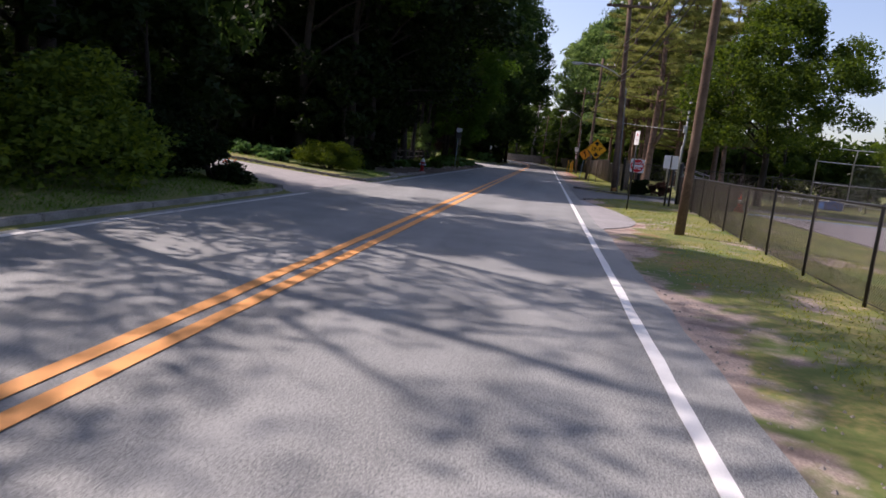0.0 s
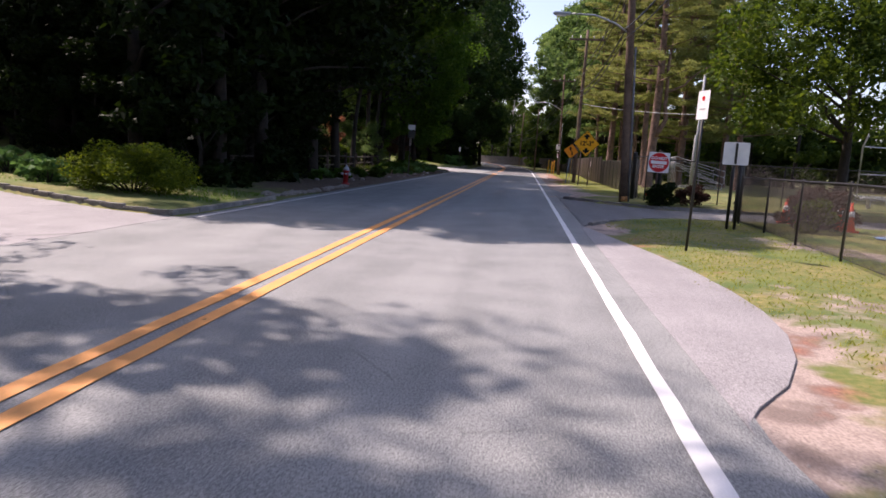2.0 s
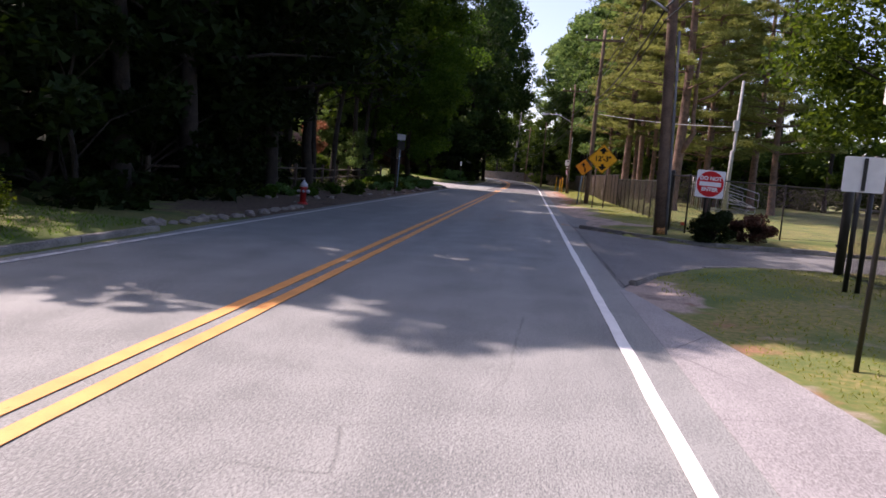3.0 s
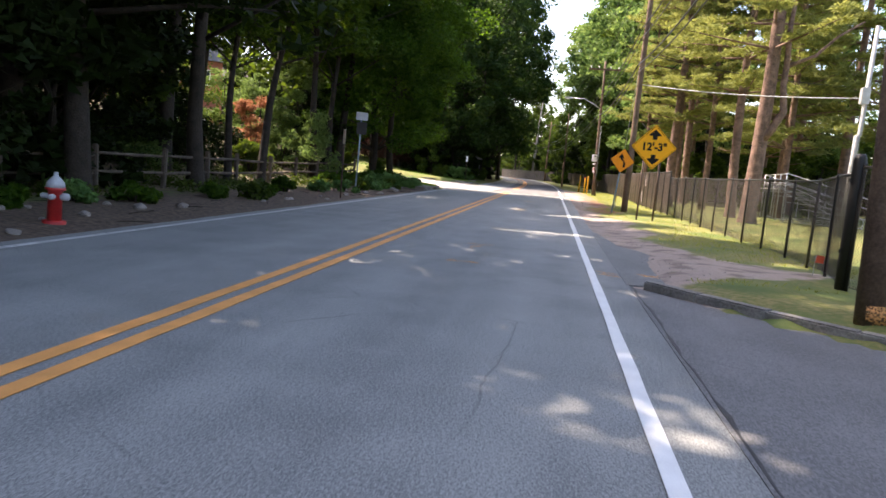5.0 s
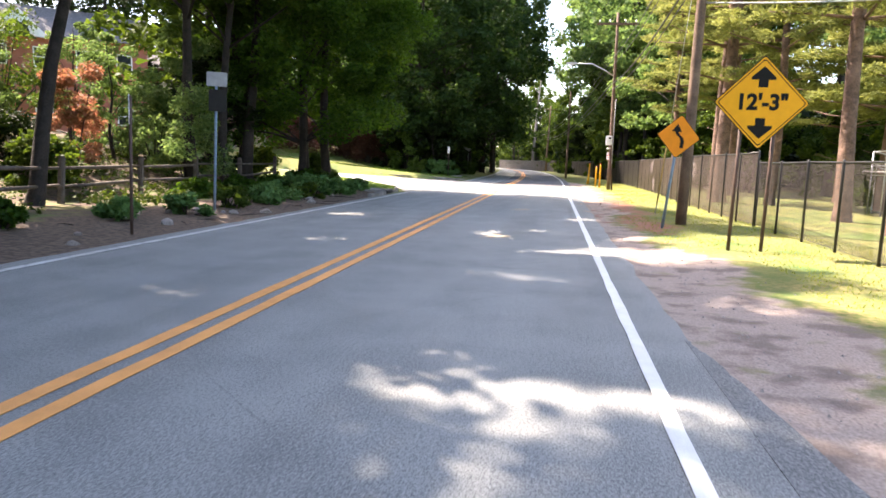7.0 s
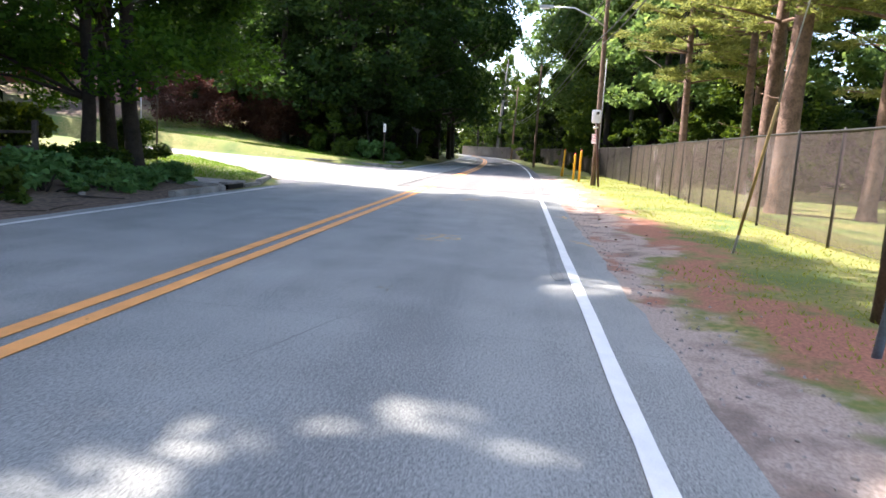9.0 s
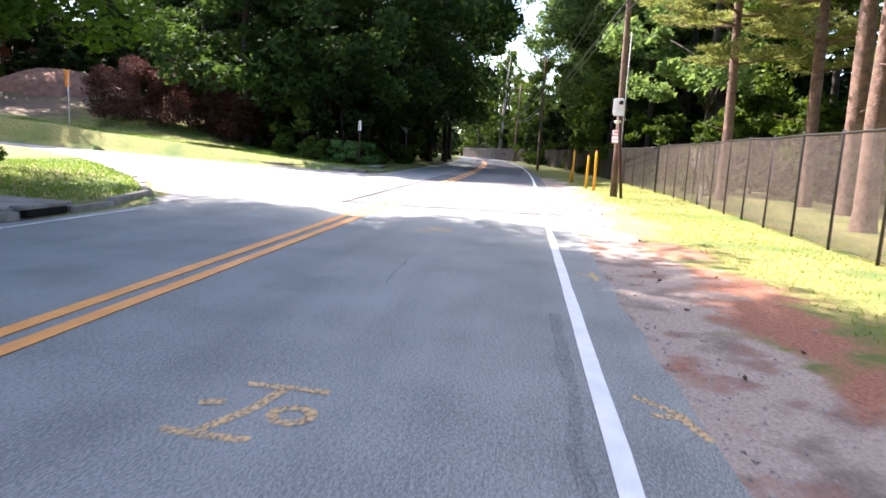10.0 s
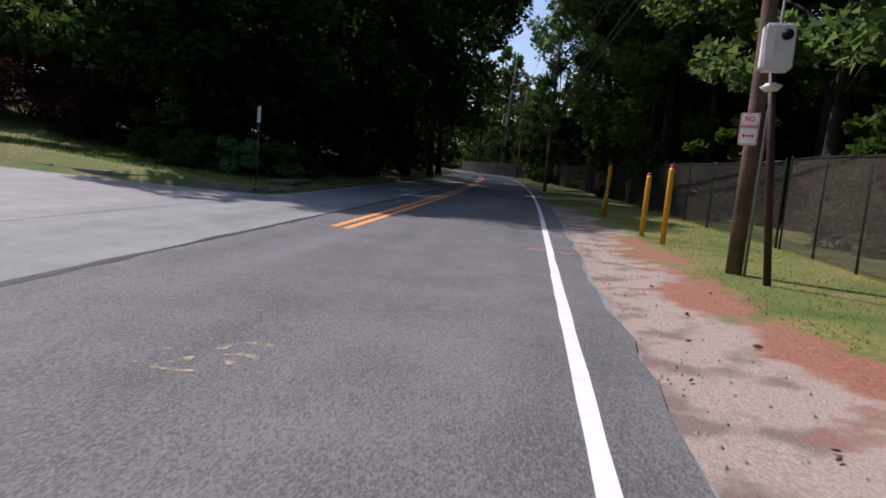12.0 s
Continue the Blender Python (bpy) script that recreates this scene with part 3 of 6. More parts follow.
def h_mark(x, y, s=1.0, ring=True, material=None):
    a = [[(x - 0.28 * s, y - 0.28), (x - 0.05 * s, y - 0.3), (x + 0.12 * s, y - 0.3)], [(x - 0.12 * s, y - 0.26), (x, y), (x + 0.06 * s, y + 0.28)],
         [(x - 0.15 * s, y + 0.3), (x + 0.1 * s, y + 0.3), (x + 0.28 * s, y + 0.28)], [(x - 0.26 * s, y + 0.02), (x - 0.15 * s, y + 0.06)]]
    if ring:
        a.append([(x + 0.2 * s + 0.09 * math.cos(t * 0.7), y - 0.02 + 0.09 * math.sin(t * 0.7)) for t in range(10)])
    mark(a, material or M_MARKY, "faded yellow sprayed survey mark on the asphalt")


h_mark(1.63, 47.7, 0.9)
h_mark(1.72, 55.05)
h_mark(1.55, 62.15)
h_mark(1.26, 68.0, material=M_MARKF)
mark([[(1.72, 51.5), (1.72, 51.8)], [(1.6, 51.68), (1.84, 51.66)]], M_MARKF, "faded yellow sprayed survey mark on the asphalt", 0.022)
mark([[(3.52, 55.7), (3.7, 55.5), (3.78, 55.2)], [(3.56, 55.45), (3.74, 55.45)]], M_MARKY, "faded yellow sprayed survey mark on the asphalt", 0.04)
mark([[(1.45, 59.3), (1.6, 59.1), (1.75, 59.1)], [(1.95, 59.5), (2.1, 59.4), (2.25, 59.4)]], M_MARKF, "faded yellow sprayed survey mark on the asphalt", 0.035)
mark([[(3.5, 59.25), (3.75, 59.1)], [(3.66, 59.4), (3.68, 58.9)]], M_MARKY, "faded yellow sprayed survey mark on the asphalt", 0.04)
mark([[(3.62, 65.2), (3.72, 65.0), (3.7, 64.75)], [(3.62, 64.35), (3.7, 64.25)]], M_MARKY, "faded yellow sprayed survey mark on the asphalt", 0.04)
mark([[(3.0, 74.5), (3.28, 74.5)], [(3.45, 74.4), (3.7, 74.3)]], M_MARKO, "orange sprayed survey mark on the asphalt", 0.05)
mark([[(1.37, 33.44), (1.44, 33.62), (1.5, 33.45), (1.6, 33.5), (1.82, 33.46)], [(1.36, 33.46), (1.5, 33.43)], [(1.68, 33.56), (1.8, 33.44)]], M_MARKO, "orange sprayed survey mark on the asphalt", 0.03)
mark([[(3.43, 33.85), (3.62, 33.75), (3.7, 33.7)], [(3.44, 33.6), (3.72, 33.45)], [(3.5, 33.7), (3.6, 33.5), (3.72, 33.55)]], M_MARKO, "orange sprayed survey mark on the asphalt", 0.03)
mark([[(1.38, 35.75), (1.5, 35.8), (1.62, 35.72), (1.8, 35.85)], [(1.5, 35.5), (1.62, 35.5), (1.6, 35.4), (1.5, 35.42), (1.5, 35.5)], [(1.48, 35.3), (1.52, 35.15)]], M_MARKO, "faded orange sprayed survey mark on the asphalt", 0.035)
mark([[(4.0, 33.95), (4.12, 33.86), (4.3, 33.9)], [(4.05, 33.8), (4.28, 33.72)]], M_MARKO, "orange sprayed survey mark on the dirt edge", 0.05)
mark([[(4.08, 31.65), (4.33, 31.55)], [(4.08, 31.5), (4.38, 31.3)], [(4.18, 31.7), (4.23, 31.2)]], M_MARKP, "pink sprayed survey mark on the asphalt", 0.06)


# ---- kerbs ----
def kerb(points, h=0.105, w=0.15, length=2.4, rise=True, label="grey concrete kerb"):
    """A run of kerb stones along points, each a piece of its own."""
    k = thing("kerb", label, "kerb", "kerbs", "structure")
    pts = [Vector((x, y)) for x, y in points]
    at, todo = 0.0, []
    for a, b in zip(pts, pts[1:]):
        seg = (b - a).length
        n = max(1, round(seg / length))
        for i in range(n):
            todo.append((a.lerp(b, i / n), a.lerp(b, (i + 1) / n)))
    rr = random.Random(len(points))
    for p, q in todo:
        mid, d = (p + q) / 2, q - p
        low = 0.03 * max(-mid.x - 3.65, 0)
        z = max(low, min(float(land(mid.x, mid.y)) - 0.075, low + 0.05)) if rise else 0.0
        me = box(d.length + 0.004, w, h + 0.12, 0.018, (0, 0, (h - 0.12) / 2))
        part("kerb_stone", me, M_KERB, k, "", pose(mid.x, mid.y, z + rr.uniform(-0.012, 0.008), 0, 0, math.degrees(math.atan2(d.y, d.x)) + rr.uniform(-0.6, 0.6)))
    return k


def run(fn, x0, x1, n, off):
    return [(x0 + (x1 - x0) * i / n, float(fn(x0 + (x1 - x0) * i / n)) + off) for i in range(n + 1)]


kerb([(-3.72, -12), (-3.72, 11.3), (-3.78, 12.0)] + run(near_edge_1, -4.1, -14, 14, -0.08))
kerb([(-3.7, 24.0), (-3.66, 20.0)] + run(far_edge_1, -3.75, -24, 44, 0.05))
kerb([(-3.7, 58.0), (-3.7, 60.2)])
kerb([(-3.7, 61.2), (-3.75, 62.3)] + run(near_edge_2, -4.2, -20, 18, -0.08))
kerb(run(far_edge_2, -34, -4.6, 20, 0.08) + [(-4.0, 80.75), (-3.78, 81.2), (-3.75, 83.2)])
kerb([(3.95, 22.9), (4.45, 23.95), (5.5, 25.35), (6.4, 25.95), (7.4, 26.2), (10, 26.7)], 0.05, 0.12, 0.9, False, "low pale concrete kerb edge")
kerb([(12, 30.25), (8.7, 30.15), (6.9, 29.95), (6.3, 30.25), (5.6, 30.9), (5.0, 31.5), (4.45, 32.1), (3.97, 32.7)], 0.11, 0.16, 0.9, False, "worn concrete kerb around the entrance corner")

inlet = thing("storm_drain", "concrete storm drain inlet with a dark slot in the kerb", "drain")
part("slab", box(1.5, 1.5, 0.14, 0.03), M_KERB, inlet, "cracked concrete slab", pose(-4.5, 60.7, 0.10, 0, 1.5, 4))
# solid black box stands in for the shaded hollow of the inlet
part("opening", box(0.16, 0.8, 0.11, 0.01), M_SIGNK, inlet, "black box painted in for the shade inside the drain", pose(-3.70, 60.7, 0.075))
part("lintel", box(0.2, 1.0, 0.05, 0.012), M_KERB, inlet, "", pose(-3.71, 60.7, 0.155))
ramp = solo("driveway_ramp", box(3.0, 2.2, 0.1, 0.03), M_KERB, "concrete driveway ramp at the verge", "pavement", kind="structure", m=pose(-5.6, 84.6, 0.16, 0, -2.5, 6))


# ---- plants ----
def leaf_cloud(name, centres, radii, per, size, seed, flat_k=0.7, narrow=0.6, droop=0.2, up=0.3):
    """Many small pointed leaves round clump centres, as one mesh."""
    rng = np.random.default_rng(seed)
    c = np.repeat(np.asarray(centres, float), per, 0)
    r = np.repeat(np.asarray(radii, float), per)
    n = len(c)
    d = rng.normal(size=(n, 3))
    d /= np.linalg.norm(d, axis=1)[:, None]
    rad = r * rng.uniform(0.15, 1, n) ** 0.5
    p = c + d * rad[:, None] * np.array([1, 1, flat_k])
    axis = rng.normal(size=(n, 3))
    axis[:, 2] = axis[:, 2] * 0.5 - droop
    axis /= np.linalg.norm(axis, axis=1)[:, None]
    nor = rng.normal(size=(n, 3)) + d * 0.4
    nor[:, 2] += up
    side = np.cross(axis, nor)
    side /= np.linalg.norm(side, axis=1)[:, None] + 1e-9
    nor = np.cross(side, axis)
    s = size * rng.uniform(0.6, 1.3, n)[:, None]
    tip = p + axis * s * 0.6 - nor * s * 0.08
    v = np.stack([p - axis * s * 0.4 + side * s * narrow * 0.5, p - axis * s * 0.4 - side * s * narrow * 0.5, tip], 1).reshape(-1, 3)
    me = bpy.data.meshes.new(name)
    me.vertices.add(3 * n)
    me.vertices.foreach_set("co", v.astype(np.float32).ravel())
    me.loops.add(3 * n)
    me.loops.foreach_set("vertex_index", np.arange(3 * n, dtype=np.int32))
    me.polygons.add(n)
    me.polygons.foreach_set("loop_start", np.arange(0, 3 * n, 3, dtype=np.int32))
    me.update(calc_edges=True)
    return me


def make_tree(seed, h, r0, base, rad, clumps, per, leaf, material, bark, label, lean=0.0, name="tree", shape=1.0, limbs=14, fat=0.24):
    """A tapered trunk with limbs and an uneven crown of leaf clumps."""
    rng = np.random.default_rng(seed)
    t = thing(name, label, "tree", "trees along the road")
    tp = [(lean * (k / 8) * h * 0.5 + 0.08 * math.sin(k * 1.3 + seed), 0.08 * math.cos(k * 1.1 + seed), h * 0.92 * k / 8 - 0.25 * (k == 0)) for k in range(9)]
    tr = [r0 * (1 - 0.105 * k) for k in range(9)]
    foot = [(tp[0][0], tp[0][1], -0.25), (tp[0][0], tp[0][1], 0.06), (tp[0][0], tp[0][1], 0.4)]
    pieces = [tube(foot + tp[1:], [r0 * 1.45, r0 * 1.22, r0 * 1.03] + tr[1:], 9)]
    cen, rr = [], []
    for k in range(clumps):
        u = rng.uniform(0, 1)
        z = base + (h - base) * u ** 0.9
        prof = math.sin(math.pi * (0.18 + 0.82 * u) ** shape) ** 0.7
        a = rng.uniform(0, 2 * math.pi)
        q = rad * prof * rng.uniform(0.25, 1.08) ** 0.6
        x0 = np.interp(z, [p[2] for p in tp], [p[0] for p in tp])
        cen.append((x0 + q * math.cos(a), q * math.sin(a), z - 0.12 * q))
        rr.append(rng.uniform(0.5, 1.15) * rad * fat)
    for k in rng.choice(clumps, min(limbs, clumps), replace=False):
        c = cen[k]
        z0 = max(base * 0.75, c[2] - 0.9 - 0.35 * math.hypot(c[0], c[1]))
        x0 = float(np.interp(z0, [p[2] for p in tp], [p[0] for p in tp]))
        mid = ((x0 + c[0]) / 2 + rng.normal(0, 0.15), c[1] / 2 + rng.normal(0, 0.15), (z0 + c[2]) / 2 + 0.15)
        rb = r0 * 0.36 * (1 - z0 / h * 0.6)
        pieces.append(tube([(x0, 0, z0), mid, c], [rb, rb * 0.6, rb * 0.15], 5))
    part("trunk", mesh_from("trunk", *joined(*pieces), smooth=True), bark, t, "")
    part("crown", leaf_cloud("crown", cen, rr, per, leaf, seed + 100), material, t, "")
    return t


def make_pine(seed, h, r0, base, rad, whorls, label, dead=2):
    """A tall bare trunk with flat sprays of needles on level boughs."""
    rng = np.random.default_rng(seed)
    t = thing("pine_tree", label, "tree", "pines behind the fence")
    tp = [(0.10 * math.sin(k * 0.9 + seed), 0.10 * math.cos(k * 0.7 + seed) - 0.10 * math.cos(seed), h * k / 8 - 0.25 * (k == 0)) for k in range(9)]
    foot = [(tp[0][0], tp[0][1], -0.25), (tp[0][0], tp[0][1], 0.06), (tp[0][0], tp[0][1], 0.45)]
    pieces = [tube(foot + tp[1:], [r0 * 1.5, r0 * 1.25, r0 * 1.04] + [r0 * (1 - 0.1 * k) for k in range(1, 9)], 10)]
    cen, rr = [], []
    for w in range(whorls):
        z = base + (h - base) * (w + rng.uniform(0, 0.8)) / whorls
        reach = rad * (1 - 0.62 * (z - base) / (h - base)) * rng.uniform(0.6, 1.1)
        a = rng.uniform(0, 2 * math.pi)
        for j in range(3):
            b = a + j * 2.1 + rng.normal(0, 0.3)
            tip = (reach * math.cos(b), reach * math.sin(b), z + 0.10 * reach)
            pieces.append(tube([(0, 0, z - 0.1), (tip[0] * 0.5, tip[1] * 0.5, z + 0.1), tip], [0.055, 0.035, 0.012], 5))
            for f in (0.4, 0.62, 0.84, 1.0):
                cen.append((tip[0] * f + rng.normal(0, 0.25), tip[1] * f + rng.normal(0, 0.25), z + 0.14 * reach * f + rng.normal(0, 0.1)))
                rr.append(rng.uniform(0.5, 0.9) * (0.55 + 0.09 * rad))
    for j in range(dead):
        z, b = base * rng.uniform(0.5, 0.9), rng.uniform(0, 6.28)
        pieces.append(tube([(0, 0, z), (0.7 * math.cos(b), 0.7 * math.sin(b), z + 0.1), (1.2 * math.cos(b), 1.2 * math.sin(b), z + 0.25)], [0.022, 0.014, 0.005], 5))
    part("trunk", mesh_from("trunk", *joined(*pieces), smooth=True), M_PBARK, t, "")
    part("crown", leaf_cloud("crown", cen, rr, 125, 0.38, seed + 50, 0.24, 0.13, 0.0, 0.9), M_PINE, t, "")
    return t


def place(proto, x, y, s=1.0, turn=0.0, sink=0.05, sz=None, z=None, tilt=0.0):
    zz = float(land(x, y)) - sink if z is None else z
    m = pose(x, y, zz, tilt, 0, turn) @ Matrix.Diagonal((s, s, sz or s, 1))
    if proto.name in WAITING:
        WAITING.discard(proto.name)
        COPIES[proto.name] = Vector((s, s, sz or s))
        proto.matrix_basis = m
        return proto
    k = COPIES.get(proto.name, Vector((1, 1, 1)))
    return copy_thing(proto, m @ Matrix.Diagonal((1 / k.x, 1 / k.y, 1 / k.z, 1)))


rt = random.Random(11)
COPIES = {}
DEC = [make_tree(1, 15, 0.26, 3.2, 4.6, 60, 130, 0.375, M_LEAFD, M_BARK, "tall leafy roadside tree, dense crown darkened for shade"),
       make_tree(2, 17, 0.30, 4.0, 5.0, 64, 130, 0.375, M_LEAFD, M_BARK, "tall leafy roadside tree, dense crown darkened for shade", 0.05),
       make_tree(3, 13, 0.20, 2.4, 4.2, 56, 185, 0.30, M_LEAF, M_BARK, "leafy roadside tree with slender trunk", 0.10),
       make_tree(4, 16, 0.24, 2.0, 4.4, 60, 170, 0.33, M_LEAF, M_BARK, "leafy roadside tree branching low")]
BIG = [make_tree(9, 20, 0.26, 5.0, 6.6, 100, 105, 0.39, M_LEAFD, M_BARK, "very tall tree overhanging the road, leaves darkened for shade", limbs=20),
       make_tree(10, 19, 0.22, 4.0, 6.2, 96, 105, 0.38, M_LEAF, M_BARK, "very tall green tree overhanging the road", limbs=20)]
COOL = [make_tree(11, 16, 0.24, 2.6, 4.8, 62, 145, 0.36, M_LEAFB, M_BARK, "tall leafy tree with cool green foliage"),
        make_tree(12, 20, 0.26, 3.6, 6.4, 100, 145, 0.37, M_LEAFB, M_BARK, "very tall cool green tree beside the road", limbs=20)]
UNDER = [make_tree(5, 4.6, 0.08, 0.3, 2.3, 34, 105, 0.27, M_LEAFD, M_BARK, "dense understorey tree, leaves darkened for shade", name="understorey_tree", limbs=8),
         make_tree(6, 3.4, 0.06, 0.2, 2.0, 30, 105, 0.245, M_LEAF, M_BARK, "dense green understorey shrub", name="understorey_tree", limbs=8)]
SHADE = make_tree(5, 4.6, 0.08, 0.3, 2.3, 34, 320, 0.145, M_LEAFD, M_BARK, "dense understorey tree behind the rail fence, leaves darkened for shade", name="understorey_tree", limbs=8)
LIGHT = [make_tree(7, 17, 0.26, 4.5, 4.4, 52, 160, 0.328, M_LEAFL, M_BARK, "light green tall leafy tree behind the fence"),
         make_tree(8, 14, 0.22, 1.5, 4.2, 52, 160, 0.328, M_LEAF, M_BARK, "green leafy tree behind the fence")]
CORNER = make_tree(10, 19, 0.22, 4.0, 6.2, 96, 400, 0.222, M_LEAFG, M_BARK, "very tall green tree overhanging the street corner", limbs=20)
NEAR = [make_tree(14, 13, 0.20, 2.6, 4.4, 66, 640, 0.175, M_LEAFG, M_BARK, "leafy green tree with low boughs at the street corner", 0.06),
        make_tree(15, 15, 0.22, 3.2, 4.8, 70, 640, 0.175, M_LEAFG, M_BARK, "leafy green tree leaning over the corner", 0.04)]
# open crown, copies added for the dappled shade they throw on the road
THIN = make_tree(18, 14, 0.2, 4.6, 4.7, 60, 110, 0.175, M_LEAF, M_BARK, "open-crowned roadside tree with thin foliage")
FAR = make_tree(19, 17, 0.26, 3.0, 4.4, 52, 90, 0.44, M_LEAF, M_BARK, "green leafy tree at the far bend")
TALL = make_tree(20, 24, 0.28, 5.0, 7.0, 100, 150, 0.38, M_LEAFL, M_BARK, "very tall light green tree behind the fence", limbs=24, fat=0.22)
HIGH = make_tree(17, 13.6, 0.17, 6.2, 3.7, 64, 420, 0.205, M_LEAFV, M_BARK, "tall tree with a bare lower trunk on the bank", 0.05)
bare = make_tree(16, 18, 0.15, 5.5, 4.2, 34, 34, 0.22, M_LEAF, M_BARK, "thin half-bare tree at the bend", 0.03, limbs=34)
PINE = [make_pine(21, 21, 0.30, 6.0, 3.8, 14, "tall pine with bare reddish trunk and flat boughs", 1),
        make_pine(22, 19, 0.21, 5.0, 3.2, 14, "slim tall pine with bare trunk", 1),
        make_pine(23, 16, 0.20, 3.0, 3.4, 14, "young pine with low boughs")]

WAITING = {t.name for t in DEC + BIG + COOL + UNDER + LIGHT + PINE + NEAR + [SHADE, FAR, TALL, HIGH, THIN, bare]}


def plant(protos, spots, s=(0.85, 1.15), tall=1.0):
    for i, (x, y) in enumerate(spots):
        k = rt.uniform(*s)
        place(protos[i % len(protos)], x, y, k, rt.uniform(0, 360), sz=k * tall)


# woods before the driveway
place(BIG[0], -16.5, 14.6, 0.9, 30)
place(BIG[1], -17.5, 11.5, 0.84, 100)
place(COOL[0], -9.1, 14.0, 0.82, 20, sz=1.3)
place(COOL[0], -12.5, 14.2, 0.8, 140, sz=1.5)
place(THIN, -7.6, 6.4, sz=1.4)
place(THIN, -8.4, 0.4, 1.0, 80, sz=1.3)
place(THIN, -7.9, 9.6, 0.95, 200, sz=1.45)
plant(UNDER, [(-13, 46.4), (-12, 43), (-14.5, 44), (-14, 6), (-13.5, 1), (-16, 8), (-12, -3), (-15, 11), (-18, 5)], (1.1, 1.4))
place(THIN, -8.8, 13.0, 1.0, 20)
place(THIN, -10.4, 15.1, 0.85, 110, sz=1.55)
plant(DEC[:2], [(-13, 5.2), (-9.4, -1.5), (-13.5, 9.5), (-16, 3), (-17, 12.5), (-20, 9), (-25, 13), (-20, 21)], (0.75, 0.95))
plant(UNDER, [(-6.9, 11.4), (-8.8, 12.6), (-9.2, 9.4), (-9, 6.6), (-8.8, 3), (-8, -1.5), (-11, 14), (-12.5, 12), (-12, 5)], (0.8, 1.1))
# woods between the driveway and the side street
plant(DEC, [(-12.5, 33), (-18, 38), (-26, 36), (-25, 48), (-13, 44),
            (-22, 40), (-27, 60), (-30, 42)])
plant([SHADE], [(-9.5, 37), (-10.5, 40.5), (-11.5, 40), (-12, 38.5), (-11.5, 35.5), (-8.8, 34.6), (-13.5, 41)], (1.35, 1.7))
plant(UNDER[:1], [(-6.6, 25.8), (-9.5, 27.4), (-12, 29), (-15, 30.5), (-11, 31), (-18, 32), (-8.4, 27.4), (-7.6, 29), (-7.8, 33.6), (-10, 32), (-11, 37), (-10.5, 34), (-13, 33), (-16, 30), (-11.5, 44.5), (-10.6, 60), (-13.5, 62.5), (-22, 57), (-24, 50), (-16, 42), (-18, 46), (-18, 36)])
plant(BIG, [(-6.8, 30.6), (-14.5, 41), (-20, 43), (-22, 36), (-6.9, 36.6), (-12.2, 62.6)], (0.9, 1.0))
# low boughs behind the rail fence, shade put into their dark leaves
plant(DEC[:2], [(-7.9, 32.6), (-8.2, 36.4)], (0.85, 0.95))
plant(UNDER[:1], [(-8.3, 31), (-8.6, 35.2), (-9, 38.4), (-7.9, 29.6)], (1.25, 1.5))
# tall crowns that shade the road past the driveway
for x, y, k, a, up in ((-9.0, 26.6, 0.78, 40, 1.25), (-12.6, 28.2, 0.85, 160, 1.25), (-11.4, 31.4, 0.8, 310, 1.1)):
    place(DEC[1], x, y, k, a, sz=k * up)
place(THIN, -7.4, 42.2, 1.2, 140)
CORNER.matrix_basis = pose(-7.8, 62.4, float(land(-7.8, 62.4)) - 0.05, 0, 0, 75) @ Matrix.Diagonal((0.92, 0.92, 0.92, 1))
place(BIG[0], -15.5, 46.5, 1.0, 280)
place(DEC[1], -19.5, 46.5, 1.0, 80)
plant(COOL[1:], [(-9.2, 88.4), (-7.2, 94)], (0.95, 1.0))
plant(COOL[1:], [(-5.6, 100), (-5.0, 107), (-4.9, 116), (-5.6, 126), (-8.6, 138), (-11, 150), (-15, 163), (-20, 177)], (1.0, 1.12), 1.35)
# small trees in the yard above the bank, sunlight put into paler leaves
SUNNY = make_tree(33, 7, 0.1, 1.0, 2.5, 44, 190, 0.17, M_LEAFL, M_BARK, "small yellow-green tree on the bank, leaves paled for sunlight", limbs=10)
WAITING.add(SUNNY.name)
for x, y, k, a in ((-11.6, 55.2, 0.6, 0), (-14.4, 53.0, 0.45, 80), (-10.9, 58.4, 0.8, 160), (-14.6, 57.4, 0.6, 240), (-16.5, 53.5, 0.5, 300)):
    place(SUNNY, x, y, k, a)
# roadside trunks with high crowns
place(HIGH, -8.1, 47.7, 1.0, 163, tilt=14)
place(HIGH, -8.6, 56.8, 1.0, 130, tilt=3)
place(HIGH, -8.7, 59.0, 1.3, 60, tilt=3)
place(HIGH, -8.6, 55.0, 1.12, 90, tilt=-3)
place(HIGH, -7.2, 28.2, 1.3, 250, tilt=-2)
for i, (x, y, s, a) in enumerate([(-8.45, 45.9, 0.85, 180), (-10.2, 46.4, 1.4, 160), (-9.6, 44.2, 1.3, 60), (-7.31, 60.77, 0.85, 90), (-6.42, 61.38, 0.9, 330), (-9.5, 60.2, 1.25, 200)]):
    place((HIGH, HIGH, HIGH, NEAR[0], NEAR[1], HIGH)[i], x, y, s, a, tilt=(9, 12, 2, 0, 4, -4)[i], sz=s * (1, 1, 1.3, 1, 1, 1.3)[i])
